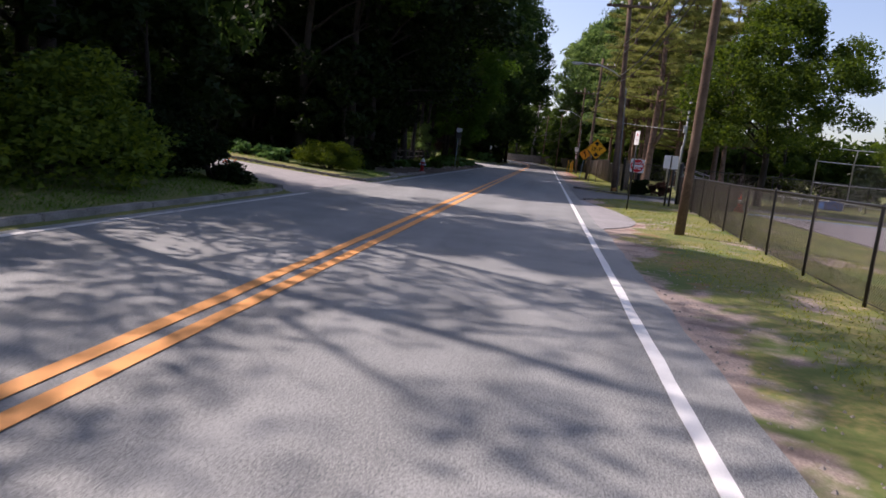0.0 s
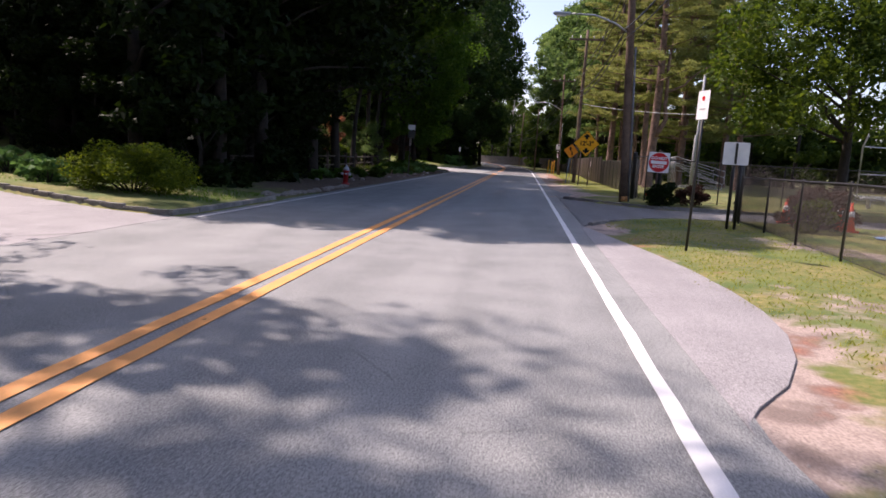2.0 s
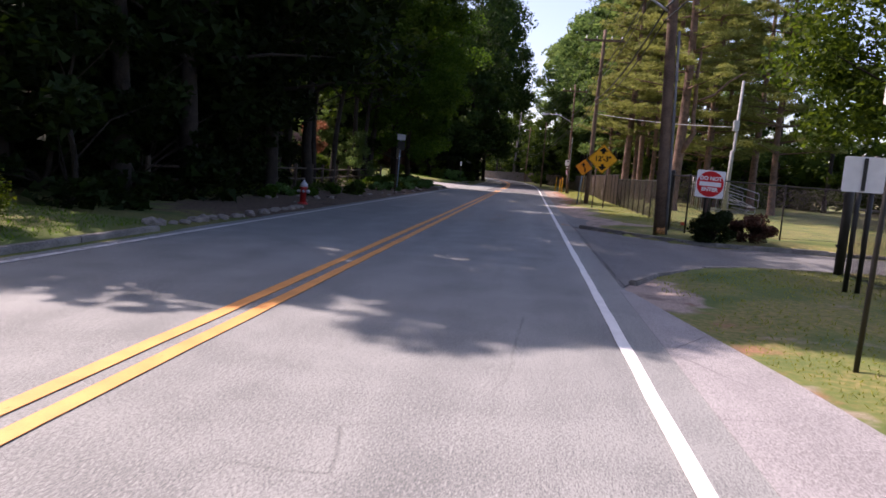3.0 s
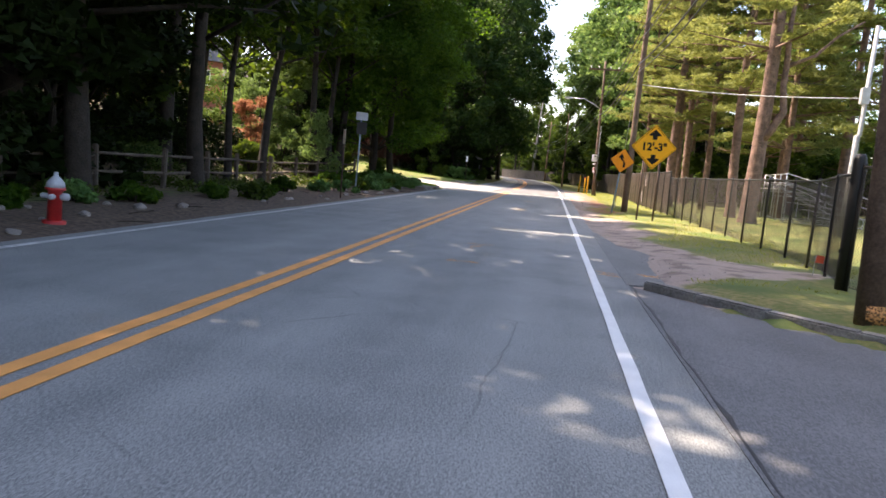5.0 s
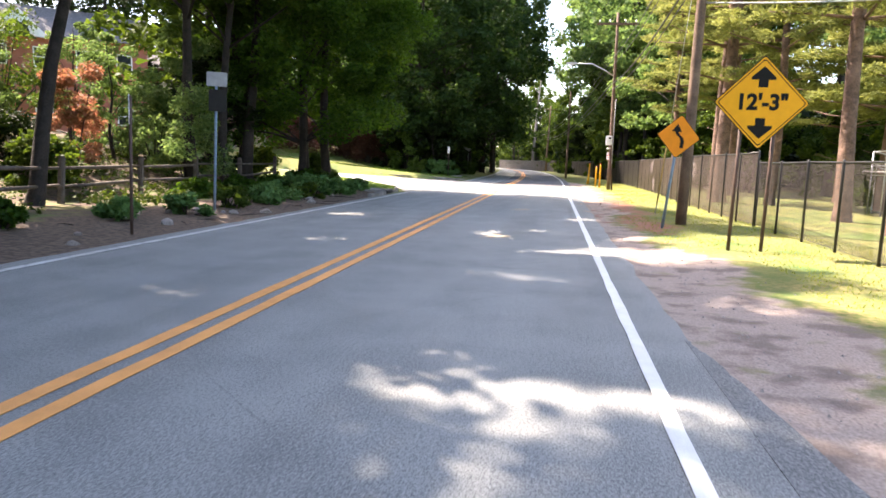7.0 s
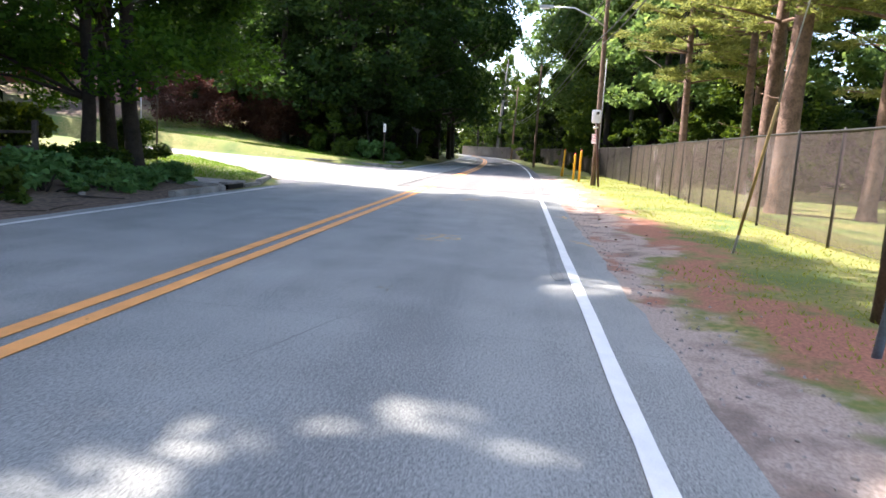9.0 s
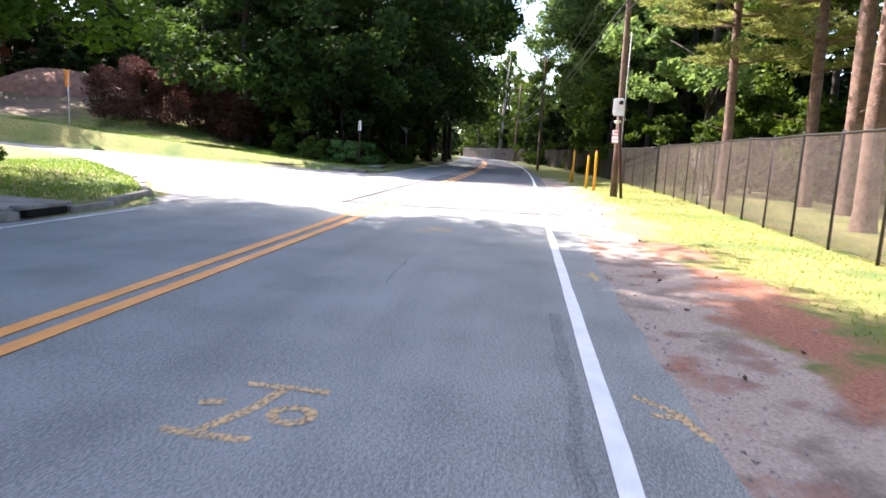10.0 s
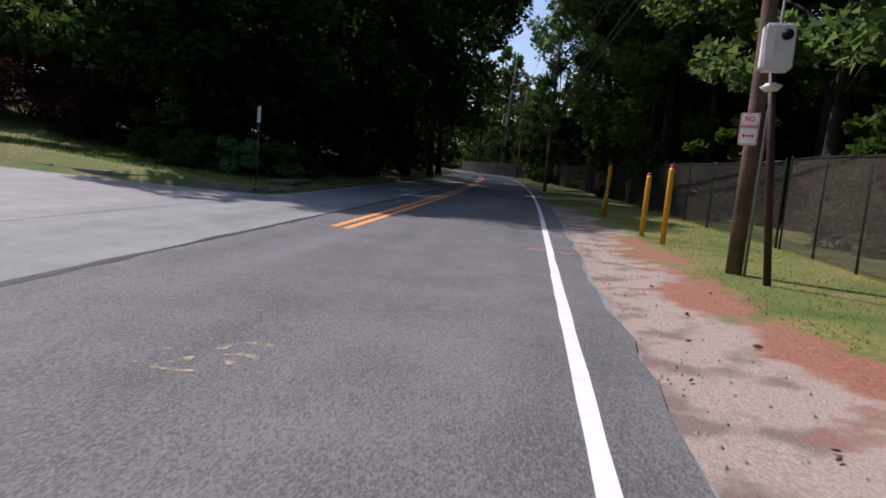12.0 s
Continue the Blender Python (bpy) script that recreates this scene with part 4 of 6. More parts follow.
# woods beyond the side street
place(COOL[0], -22, 97, 0.85, 50)
# two tall trees added at the far left to shade the grass slope
place(BIG[0], -36, 91.5, 1.15, 90)
place(BIG[0], -34, 86, 1.0, 210)
plant(COOL[:1], [(-8.2, 88.5), (-8.0, 96), (-8.6, 105), (-9.4, 114), (-11, 125), (-14, 136), (-12, 86.5), (-12.5, 94), (-14, 102), (-16, 110), (-21, 99), (-21, 104), (-24, 104), (-27, 100), (-33, 99), (-30, 102), (-38, 84), (-26, 100), (-17, 92), (-18, 120), (-20, 132)], (0.9, 1.2))
plant(UNDER, [(-6.6, 86.2), (-8.4, 85.4), (-6.2, 90), (-6.0, 95), (-6.2, 101), (-6.8, 107), (-7.2, 113), (-8, 120), (-9.2, 128), (-11, 136), (-10.6, 87.5), (-13.4, 88.5), (-9, 90.5), (-19.5, 97), (-23, 98), (-26, 98), (-29, 99), (-16.5, 93.6), (-32, 97), (-12, 90.5)], (0.85, 1.2))
# behind the fence
for (x, y, k, s) in [(10.3, 51.35, 0, 1.0), (10.56, 55.25, 1, 1.05), (9.65, 66.3, 1, 1.0), (9.4, 75.12, 1, 0.85), (11.54, 73.96, 1, 0.95), (11.44, 71.2, 0, 0.9), (9.35, 63.9, 0, 0.95), (11.0, 63.0, 1, 0.9),
                     (13.5, 58.5, 2, 1.0), (14.5, 62, 1, 1.0), (16.5, 66, 2, 1.1), (15.5, 68, 2, 1.0), (18, 63, 0, 0.9), (13.2, 78, 1, 0.9)]:
    place(PINE[k], x, y, s, rt.uniform(0, 360))
plant(LIGHT, [(11, 84), (14.5, 80), (18, 76), (9.8, 92), (12, 96), (9.6, 103), (16, 90), (22, 84), (11.8, 110), (9.8, 117), (11, 126), (10.4, 98), (9.4, 110), (16, 104), (20, 112), (14, 134), (27, 94)], (0.9, 1.15))
plant([FAR], [(1, 178), (-2, 196), (-9, 214), (-15, 205), (-22, 196), (3, 190), (-6, 180), (-1, 170)], (0.9, 1.0))
plant([FAR], [(5.2, 136), (4.6, 150), (8, 142), (5, 165), (2.5, 160), (7, 155), (9.5, 134), (3.8, 153), (9, 148), (7.5, 128)], (0.66, 0.78))
plant(UNDER, [(6.6, 122), (6.0, 130), (5.0, 138), (4.4, 146), (3.6, 153), (2.4, 160), (0.6, 170), (-2, 182), (-5, 192), (8, 134), (7, 145), (-9, 198), (-14, 200), (-19, 198), (1, 186), (4, 172)], (1.1, 1.5))
plant(UNDER[1:], [(10.5, 79), (12.5, 82), (14, 76.5), (9.6, 87), (17, 72), (19.5, 70), (9.2, 96), (8.6, 101), (16.5, 66), (7.6, 112), (20, 76)], (0.9, 1.3))
place(LIGHT[0], 25, 79, 1.0, 40)
place(LIGHT[1], 28, 75, 1.0, 200)
place(PINE[2], 17.2, 56.5, 1.1, 70)
for x, y, k, up in ((-0.6, 174, 0.9, 1.25), (-3.2, 188, 1.0, 1.35)):
    place(FAR, x, y, k, 70, sz=k * up)
snag = thing("dead_tree", "pale leaning dead tree with bare side branches", "tree", "trees along the road", m=pose(-1.6, 168, float(land(-1.6, 168))))
part("trunk", tube_mesh("trunk", [(0, 0, -0.3), (0.1, 0, 4), (0.35, 0, 8.5), (0.6, 0, 13), (0.95, 0, 17.5)], [0.3, 0.27, 0.22, 0.16, 0.05], 9), M_DEADWOOD, snag)
for z, dx, dz in ((6.5, 4.2, 1.6), (10.0, 3.6, 1.9), (13.2, 1.8, 1.6), (7.6, -2.2, 0.9), (15, -1.0, 1.2)):
    part("branch", tube_mesh("branch", [(0.04 * z, 0, z), (0.04 * z + dx * 0.55, 0.1, z + dz * 0.45), (0.04 * z + dx, 0.3, z + dz)], [0.10, 0.06, 0.015], 6), M_DEADWOOD, snag)
place(bare, 8.1, 116.5, 1.0, 40)
place(bare, 9.6, 124, 1.1, 160)
limb_pts = [(10.36, 51.3, 3.2), (10.6, 51.2, 3.6), (10.93, 51.15, 4.3), (10.8, 51.15, 5.2), (10.82, 51.15, 6.0), (10.76, 51.15, 7.4), (10.9, 51.15, 9.0)]
part("limb", tube_mesh("limb", limb_pts, [0.16, 0.15, 0.13, 0.115, 0.11, 0.09, 0.05], 10), M_PBARK, PINE[0], "forked limb", PINE[0].matrix_basis.inverted())
part("limb", tube_mesh("limb", [(10.82, 51.15, 5.9), (11.2, 51.15, 6.1), (11.75, 51.1, 6.35), (12.4, 51.1, 7.05), (13.2, 51.0, 7.6)], [0.075, 0.07, 0.06, 0.05, 0.03], 8), M_PBARK, PINE[0], "bare side branch", PINE[0].matrix_basis.inverted())
for x, y, k in ((12.2, 96, 0), (11.9, 114, 0), (12.6, 88, 0)):
    place(LIGHT[k], x, y, 1.35, rt.uniform(0, 360))
place(bare, 8.4, 97, 1.25, 300)
# unseen trees added behind the start to block sky light and deepen shade
for x, y, k, a in ((10.8, -7, 1.0, 20), (12, -17, 1.05, 140), (9.5, -27, 1.1, 250), (-9.5, -14, 1.0, 60), (-9, -25, 1.1, 170)):
    place(BIG[0], x, y, k, a)
OVER = make_tree(40, 21, 0.24, 9.6, 5.2, 70, 95, 0.40, M_LEAFL, M_BARK, "tall tree with a high crown reaching over the road", 0.0, limbs=18)
WAITING.add(OVER.name)
for x, y, k, a in ((8.6, 94, 1.0, 0), (8.2, 101, 1.05, 120), (8.4, 109, 1.1, 220), (8.0, 117, 1.1, 310), (7.6, 133, 1.2, 60)):
    place(OVER, x, y, k, a)
for x, y, sc in ((11.4, 101, 1.0), (11.6, 110, 1.0), (11.8, 122, 1.05), (11.8, 92, 1.05), (16.5, 134, 1.3)):
    place(TALL, x, y, sc, rt.uniform(0, 360))
maple = make_tree(31, 10.5, 0.22, 3.5, 4.7, 125, 320, 0.205, M_MAPLE, M_BARK, "broad green maple beyond the chain link fence", shape=0.85, fat=0.25)
maple.matrix_basis = pose(12.8, 31.5, 0) @ Matrix.Diagonal((0.84, 0.84, 0.93, 1))
place(maple, 27.4, 45, 0.85, 140)
place(maple, 33, 52, 0.9, 40)
far_cen = [(rt.uniform(24, 120), 0, 0) for _ in range(760)]
far_cen = [(x, 92 + 0.25 * abs(x - 60) - 0.62 * x + rt.uniform(-3, 12), rt.uniform(0.2, 6.0)) for x, _, _ in far_cen]
far_cen += [(rt.uniform(-40, 28), rt.uniform(200, 224), rt.uniform(0.3, 10)) for _ in range(320)]
far_cen += [(rt.uniform(-90, 60), rt.uniform(225, 260), rt.uniform(0.5, 16)) for _ in range(420)]
far_cen += [(rt.uniform(-75, -32), rt.uniform(-20, 130), rt.uniform(3, 13)) for _ in range(360)]
# leaf clumps added deep in the woods, near-black to stand for shade
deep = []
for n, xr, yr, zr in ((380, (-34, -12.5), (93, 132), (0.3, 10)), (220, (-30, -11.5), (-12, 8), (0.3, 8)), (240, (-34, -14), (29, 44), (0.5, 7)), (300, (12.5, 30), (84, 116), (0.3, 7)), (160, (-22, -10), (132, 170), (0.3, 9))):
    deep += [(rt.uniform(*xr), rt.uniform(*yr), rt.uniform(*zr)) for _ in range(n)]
for x, y, sc, a in ((-12, 28, 1.1, 10), (-15, 29.4, 1.2, 80), (-18, 30.4, 1.2, 150), (-10.4, 26.8, 0.9, 220), (-21, 31, 1.3, 300), (-13.5, 27.4, 0.9, 20), (-16.8, 28.4, 0.9, 60)):
    place(SHADE, x, y, sc, a)
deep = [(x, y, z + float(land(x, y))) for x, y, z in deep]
solo("thicket", leaf_cloud("thicket", deep, [1.8] * len(deep), 58, 0.68, 78), M_LEAFD, "near-black leaf filler added to darken the depth of the woods", "woods", kind="stuff")
solo("distant_woods", leaf_cloud("distant_woods", far_cen, [2.2] * len(far_cen), 50, 1.0, 77), M_LEAF, "distant green woods beyond the field and houses", "woods", kind="stuff")


def shrub(name, x, y, r, h, material, label, seed, leaf=0.10, per=120, clumps=26, category="shrub", group="roadside shrubs", sy=1.0):
    rng = np.random.default_rng(seed)
    cen, rr = [], []
    for _ in range(clumps):
        a, q, u = rng.uniform(0, 6.28), rng.uniform(0, 1) ** 0.5, rng.uniform(0.12, 1)
        w = r * q * (1 - 0.55 * u * u)
        cen.append((w * math.cos(a), w * math.sin(a) * sy, h * u * 0.86))
        rr.append(r * rng.uniform(0.22, 0.38))
    t = thing(name, label, category, group, m=pose(x, y, float(land(x, y)) - 0.03))
    stems = [tube([(0, 0, -0.1), (c[0] * 0.5, c[1] * 0.5, c[2] * 0.5), c], [0.025, 0.018, 0.006], 5) for c in cen[:9]]
    part("stem", mesh_from("stem", *joined(*stems), smooth=True), M_BARK, t)
    part("foliage", leaf_cloud("foliage", cen, rr, int(per * 1.9), leaf * 0.8, seed), material, t)
    return t


shrub("rhododendron", -6.3, 7.6, 2.1, 2.3, M_RHODO, "large rounded green shrub behind the kerb", 41, 0.16, 170, 40)
shrub("rhododendron", -6.6, 4.0, 1.9, 2.0, M_RHODO, "large rounded green shrub behind the kerb", 42, 0.16, 160, 34)
shrub("shrub", -5.05, 11.35, 0.9, 1.1, M_LEAFD, "dark shrub at the driveway corner", 47, 0.12)
shrub("shrub", -5.9, 10.6, 1.3, 1.5, M_LEAFD, "dark shrub at the driveway corner", 43, 0.12)
shrub("shrub", -7.3, 12.4, 1.5, 2.2, M_LEAFD, "dark shrub at the driveway corner", 44, 0.14, 150, 30)
shrub("day_lily", -5.4, 11.7, 0.55, 1.15, M_ORANGE, "clump of orange flowers among dark shrubs", 45, 0.07, 14, 12, "flower")
shrub("hedge", -5.75, 21.3, 1.35, 1.1, M_HEDGE, "clipped yellow-green hedge beside the driveway", 46, 0.07, 330, 34, "hedge", "clipped hedges", 0.7)
for i in range(16):
    x = -7.7 - 0.62 * i
    shrub("hosta", x, float(far_edge_1(x)) + 1.0 + 0.35 * (i % 3) + 0.1 * i, 0.55, 0.5, M_HOSTA, "broad-leaved pale green hosta in a bed", 60 + i, 0.24, 16, 9, "hosta", "hosta bed")
for i, (x, y, r, h) in enumerate([(-4.75, 40.4, 0.55, 0.5), (-5.2, 46.6, 0.45, 0.4), (-4.9, 48.2, 0.5, 0.45), (-5.0, 50.2, 0.6, 0.5), (-4.8, 52, 0.6, 0.55), (-5.1, 53.6, 0.7, 0.6), (-4.9, 55.2, 0.6, 0.5), (-5.2, 56.6, 0.7, 0.7), (-5.0, 57.9, 0.7, 0.6), (-5.6, 59.2, 0.8, 0.8), (-6.3, 57.5, 0.8, 0.6), (-6.0, 35.4, 0.5, 0.4)]):
    shrub("hosta", x, y, r, h, M_HOSTA if i % 3 else M_LEAF, "leafy green plant in the litter by the road", 90 + i, 0.2, 26, 12, "hosta", "roadside plants")
# bank shrubs: pale leaves stand for sun, near-black ones for shade
for i, (x, y, r, h, mm) in enumerate([(-10.2, 43.2, 1.4, 1.9, M_LEAFL), (-10.8, 50.2, 1.4, 1.6, M_LEAFD), (-10.6, 52.2, 1.1, 3.5, M_PINK), (-8.9, 55.0, 1.5, 3.6, M_LEAFL), (-13.5, 50.0, 1.6, 3.0, M_LEAFD), (-9.4, 49.6, 1.0, 1.3, M_LEAF), (-15.5, 55, 2.0, 4.0, M_LEAF), (-11, 56.6, 1.4, 3.0, M_LEAFL), (-9.4, 61.0, 1.0, 1.4, M_HEDGE), (-7.7, 63.2, 0.9, 1.3, M_LEAF)]):
    shrub("shrub", x, y, r, h, mm, "shrub on the bank, sun and shade put into its leaf colour" if mm is not M_PINK else "pink flowering shrub on the bank", 120 + i, 0.14, 120, 24)
shrub("shrub", -10.2, 45.9, 1.9, 2.3, M_LEAFD, "dense black-green bush on the bank", 130, 0.14, 150, 34)
for i, (x, y, r, h) in enumerate([(-6.9, 52.2, 0.7, 0.5), (-6.8, 54.6, 0.7, 0.6), (-7.0, 57.2, 0.7, 0.55), (-6.7, 59.6, 0.8, 0.7), (-4.8, 60.0, 0.5, 0.5), (-4.75, 58.6, 0.55, 0.5)]):
    shrub("shrub", x, y, r, h, M_LEAFG if i < 4 else M_HOSTA, "leafy green plant along the rail fence", 160 + i, 0.15, 70, 20)
shrub("shrub", 6.98, 30.55, 0.62, 0.85, M_LEAFD, "dark clipped bush beside the sign post", 131, 0.08, 200, 26)
shrub("shrub", 8.0, 30.95, 0.65, 0.7, M_MAPLER, "low reddish-brown bush beside the entrance", 132, 0.08, 160, 22)
shrub("shrub", 9.6, 25.2, 0.9, 1.1, M_MAPLER, "reddish-brown bush behind the fence", 133, 0.09, 130, 24)
shrub("shrub", 9.0, 24.0, 0.6, 0.8, M_HEDGE, "yellow-green bush behind the fence", 134, 0.09, 130, 18)
for i, (x, y, r, h) in enumerate([(-15.2, 86.6, 2.5, 3.9), (-18.4, 86.2, 2.3, 3.6), (-12.4, 86.8, 2.0, 3.0)]):
    shrub("red_maple", x, y, r, h, M_MAPLER, "weeping dark red maple on the grass slope", 140 + i, 0.16, 210, 36, "tree", "red maples")
for i, (x, y) in enumerate([(-6.0, 84.0), (-7.2, 83.6), (-5.4, 86.0), (-5.6, 88.5)]):
    shrub("shrub", x, y, 0.9, 1.2, M_LEAF if i % 2 else M_HOSTA, "low leafy shrub under the trees", 150 + i, 0.16, 70, 18)

# low growth on the bank behind the rail fence
ivy = [(rt.uniform(-13, -6.3), rt.uniform(29, 60)) for _ in range(520)]
ivy = [(x, y, float(land(x, y)) + rt.uniform(0.02, 0.16)) for x, y in ivy if abs(x + 9.6 - 3 * math.sin(y * 0.7)) > 0.7]
solo("bank_growth", leaf_cloud("bank_growth", ivy, [0.42] * len(ivy), 48, 0.11, 79, 0.4), M_IVY, "low green ivy and ferns covering the bank", "ivy", kind="stuff")
for i, (x, y, r, h) in enumerate([(-5.5, 36.6, 0.5, 0.45), (-5.3, 39.4, 0.4, 0.4), (-5.6, 44.3, 0.45, 0.5), (-5.2, 42.2, 0.35, 0.35), (-5.7, 33.6, 0.4, 0.4)]):
    shrub("fern", x, y, r, h, M_LEAFG, "bright green fern at the foot of the rail fence", 180 + i, 0.17, 40, 14, "fern", "ferns")

# mulch mound up the slope beyond the side street
mv, mf = [(0, 0, 1.5)], []
for k in range(1, 9):
    for j in range(28):
        a, q = 2 * math.pi * j / 28, k / 8
        rad_k = q * (1 + 0.06 * math.sin(3 * a + 1) + 0.04 * math.sin(7 * a))
        mx, my = 4.6 * rad_k * math.cos(a), 2.6 * rad_k * math.sin(a)
        dome = 1.5 * math.cos(q * math.pi / 2) ** 0.8 + 0.08 * math.sin(9 * a + 4 * q)
        mv.append((mx, my, dome if k < 8 else -0.8))
        o, i = 1 + (k - 1) * 28, 1 + (k - 2) * 28
        mf.append((0, o + j, o + (j + 1) % 28) if k == 1 else (i + j, o + j, o + (j + 1) % 28, i + (j + 1) % 28))
solo("mulch_bed", mesh_from("mulch_bed", mv, mf, smooth=True), M_MULCH, "sunlit reddish mulch mound on the grass slope", "mulch bed", m=pose(-27.2, 92.3, float(land(-27.2, 92.3)) - 0.1, 0, 0, 12))

# grass blades on the verges
rg = np.random.default_rng(9)


def grass(name, n, xr, yr, hgt, label, seed, keep, material=None):
    rng = np.random.default_rng(seed)
    x, y = rng.uniform(*xr, n), rng.uniform(*yr, n)
    ok = keep(x, y) & (wave(x, y, 0.7, 1) + rng.normal(0, 0.8, n) > -0.3)
    x, y = x[ok], y[ok]
    z = land(x, y)
    n = len(x)
    a = rng.uniform(0, 6.28, n)
    h = hgt * rng.uniform(0.5, 1.5, n)
    w = 0.006 + 0.008 * rng.uniform(0, 1, n)
    lx, ly = rng.normal(0, 0.8, n) * h, rng.normal(0, 0.8, n) * h
    v = np.stack([np.stack([x - w * np.cos(a), y - w * np.sin(a), z - 0.01], 1), np.stack([x + w * np.cos(a), y + w * np.sin(a), z - 0.01], 1), np.stack([x + lx, y + ly, z + h], 1)], 1).reshape(-1, 3)
    me = bpy.data.meshes.new(name)
    me.from_pydata(v.tolist(), [], np.arange(3 * n).reshape(-1, 3).tolist())
    solo(name, me, material or M_BLADE, label, "grass", kind="stuff")


def right_keep(x, y):
    """Where verge grass grows: off the dirt edge, the drive and the gate track."""
    e = 4.65 + 0.4 * wave(x, y, 0.8, 2) + 0.9 * ((y > 35) & (y < 47)) + 0.7 * (y > 54)
    track = (y > 33.4) & (y < 36.4) & (x < 7.2)
    return (x > e) & ~track & ~((y > 23.2) & (y < 33.0) & (x > 3.8)) | ((y > 22.2) & (y < 26) & (x > 4.6 + (y - 24) * 1.2) & (x < 8))


grass("grass", 90000, (4.3, 8.2), (-4, 86), 0.027, "short green verge grass between road and fence", 3, right_keep)
grass("grass", 22000, (-9, -3.85), (-4, 12), 0.06, "green verge grass behind the kerb", 4, lambda x, y: y < near_edge_1(x) - 0.3, M_BLADEG)
grass("grass", 9000, (-14, -3.9), (20.8, 24.5), 0.05, "green grass strip along the driveway", 5, lambda x, y: y > far_edge_1(x) + 0.25, M_BLADEG)
grass("grass", 42000, (-22, -4.0), (80.9, 87.5), 0.05, "sunlit green grass slope above the side street", 6, lambda x, y: y > far_edge_2(x) + 0.25, M_BLADEG)
grass("grass", 30000, (-10, -3.95), (60.5, 72), 0.05, "green grass island at the street corner", 7, lambda x, y: (y < near_edge_2(x) - 0.25) & (y > 61.6), M_BLADEG)


# ---- poles and wires ----
def arm_lamp(parent, x, y, z, tip_x, tip_z):
    part("lamp_arm", tube_mesh("lamp_arm", [(x, y, z - 0.35), (x - 0.5, y, z - 0.02), ((x + tip_x) / 2 - 0.2, y, tip_z - 0.02), (tip_x, y, tip_z)], [0.03, 0.03, 0.028, 0.025], 8), M_GALV, parent, "curved grey steel lamp arm")
    head = part("lamp_head", box(0.62, 0.2, 0.1, 0.04), M_GALV, parent, "grey street lamp head", pose(tip_x - 0.28, y, tip_z))
    part("lens", box(0.34, 0.14, 0.05, 0.02), M_SIGNW, head, "", pose(-0.05, 0, -0.06))


def utility_pole(x, y, h, r, lean, label, lamp=None, hardware=True):
    t = thing("utility_pole", label, "utility pole", "wooden utility poles")
    z0 = float(land(x, y))
    top = (x + lean[0] * h, y + lean[1] * h, z0 + h)
    pts = [(x + (top[0] - x) * k / 5 + 0.01 * math.sin(k * 2 + x), y + (top[1] - y) * k / 5, z0 - 0.3 * (k == 0) + h * k / 5) for k in range(6)]
    part("pole", tube_mesh("pole", pts, [r * (1 - 0.06 * k) for k in range(6)], 14), M_POLE, t)
    if hardware:
        cx = x + lean[0] * (h - 0.6)
        cy = y + lean[1] * (h - 0.6)
        part("crossarm", box(2.2, 0.1, 0.12, 0.012), M_POLE, t, "", pose(cx, cy - 0.16, z0 + h - 0.6))
        for k in (-0.95, -0.4, 0.4, 0.95):
            part("insulator", tube_mesh("insulator", [(0, 0, 0), (0, 0, 0.06), (0, 0, 0.07), (0, 0, 0.16)], [0.02, 0.045, 0.03, 0.04], 8), M_ALU, t, "", pose(cx + k, cy - 0.16, z0 + h - 0.54))
    if lamp:
        px = x + lean[0] * lamp[0]
        arm_lamp(t, px, y + lean[1] * lamp[0], z0 + lamp[0], lamp[1], z0 + lamp[2])
    return t


POLES = [(5.40, 11.95, (0.012, 0.0)), (5.87, 31.3, (-0.048, 0.0)), (5.64, 51.6, (0.015, 0.0)), (5.72, 73.6, (-0.01, -0.02)), (4.4, 104, (0.01, 0)), (1.3, 150, (0.03, 0))]
utility_pole(5.40, 11.95, 9.5, 0.105, (0.012, 0), "weathered brown wooden utility pole standing in grass")
p1 = utility_pole(5.87, 31.3, 9.5, 0.15, (-0.048, 0.0), "dark wooden utility pole with street lamp arm", (5.85, 3.6, 6.1))
part("conduit", tube_mesh("conduit", [(6.02, 31.22, 0), (5.92, 31.22, 2.5), (5.79, 31.22, 5.2)], [0.035, 0.035, 0.032], 8), M_CONDUIT, p1, "grey conduit up the pole")
part("paint_band", tube_mesh("paint_band", [(5.87, 31.3, 0.1), (5.86, 31.3, 0.3)], [0.156, 0.156], 14), M_MARKO, p1, "orange sprayed paint round the pole base")
utility_pole(5.64, 51.6, 9.5, 0.125, (0.015, 0), "brown wooden utility pole behind the curve sign")
p3 = utility_pole(5.72, 73.6, 9.5, 0.105, (-0.01, -0.02), "wooden utility pole with lamp arm and no parking sign", (6.5, 3.6, 6.85))
utility_pole(3.9, 104, 8.6, 0.11, (0.004, 0), "dark wooden pole beside the shaded road", hardware=False)
utility_pole(1.3, 150, 11, 0.16, (0.03, 0), "distant leaning grey utility pole")
utility_pole(-6.0, 200, 10, 0.16, (-0.02, 0), "distant pale utility pole")
part("conduit", tube_mesh("conduit", [(5.80, 73.44, 0), (5.80, 73.40, 2.2), (5.80, 73.34, 5.0)], [0.02, 0.02, 0.018], 8), M_CONDUIT, p3, "grey steel conduit")


def cable(a, b, sag, r=0.011, label="black overhead cable between poles", material=None):
    a, b = Vector(a), Vector(b)
    pts = [a.lerp(b, k / 16) - Vector((0, 0, sag * 4 * (k / 16) * (1 - k / 16))) for k in range(17)]
    solo("overhead_cable", tube_mesh("overhead_cable", pts, [r] * 17, 5), material or M_BLACK, label, "cable", "overhead cables")


def top_of(i, z):
    x, y, ln = POLES[i]
    return x + ln[0] * z, y + ln[1] * z, z


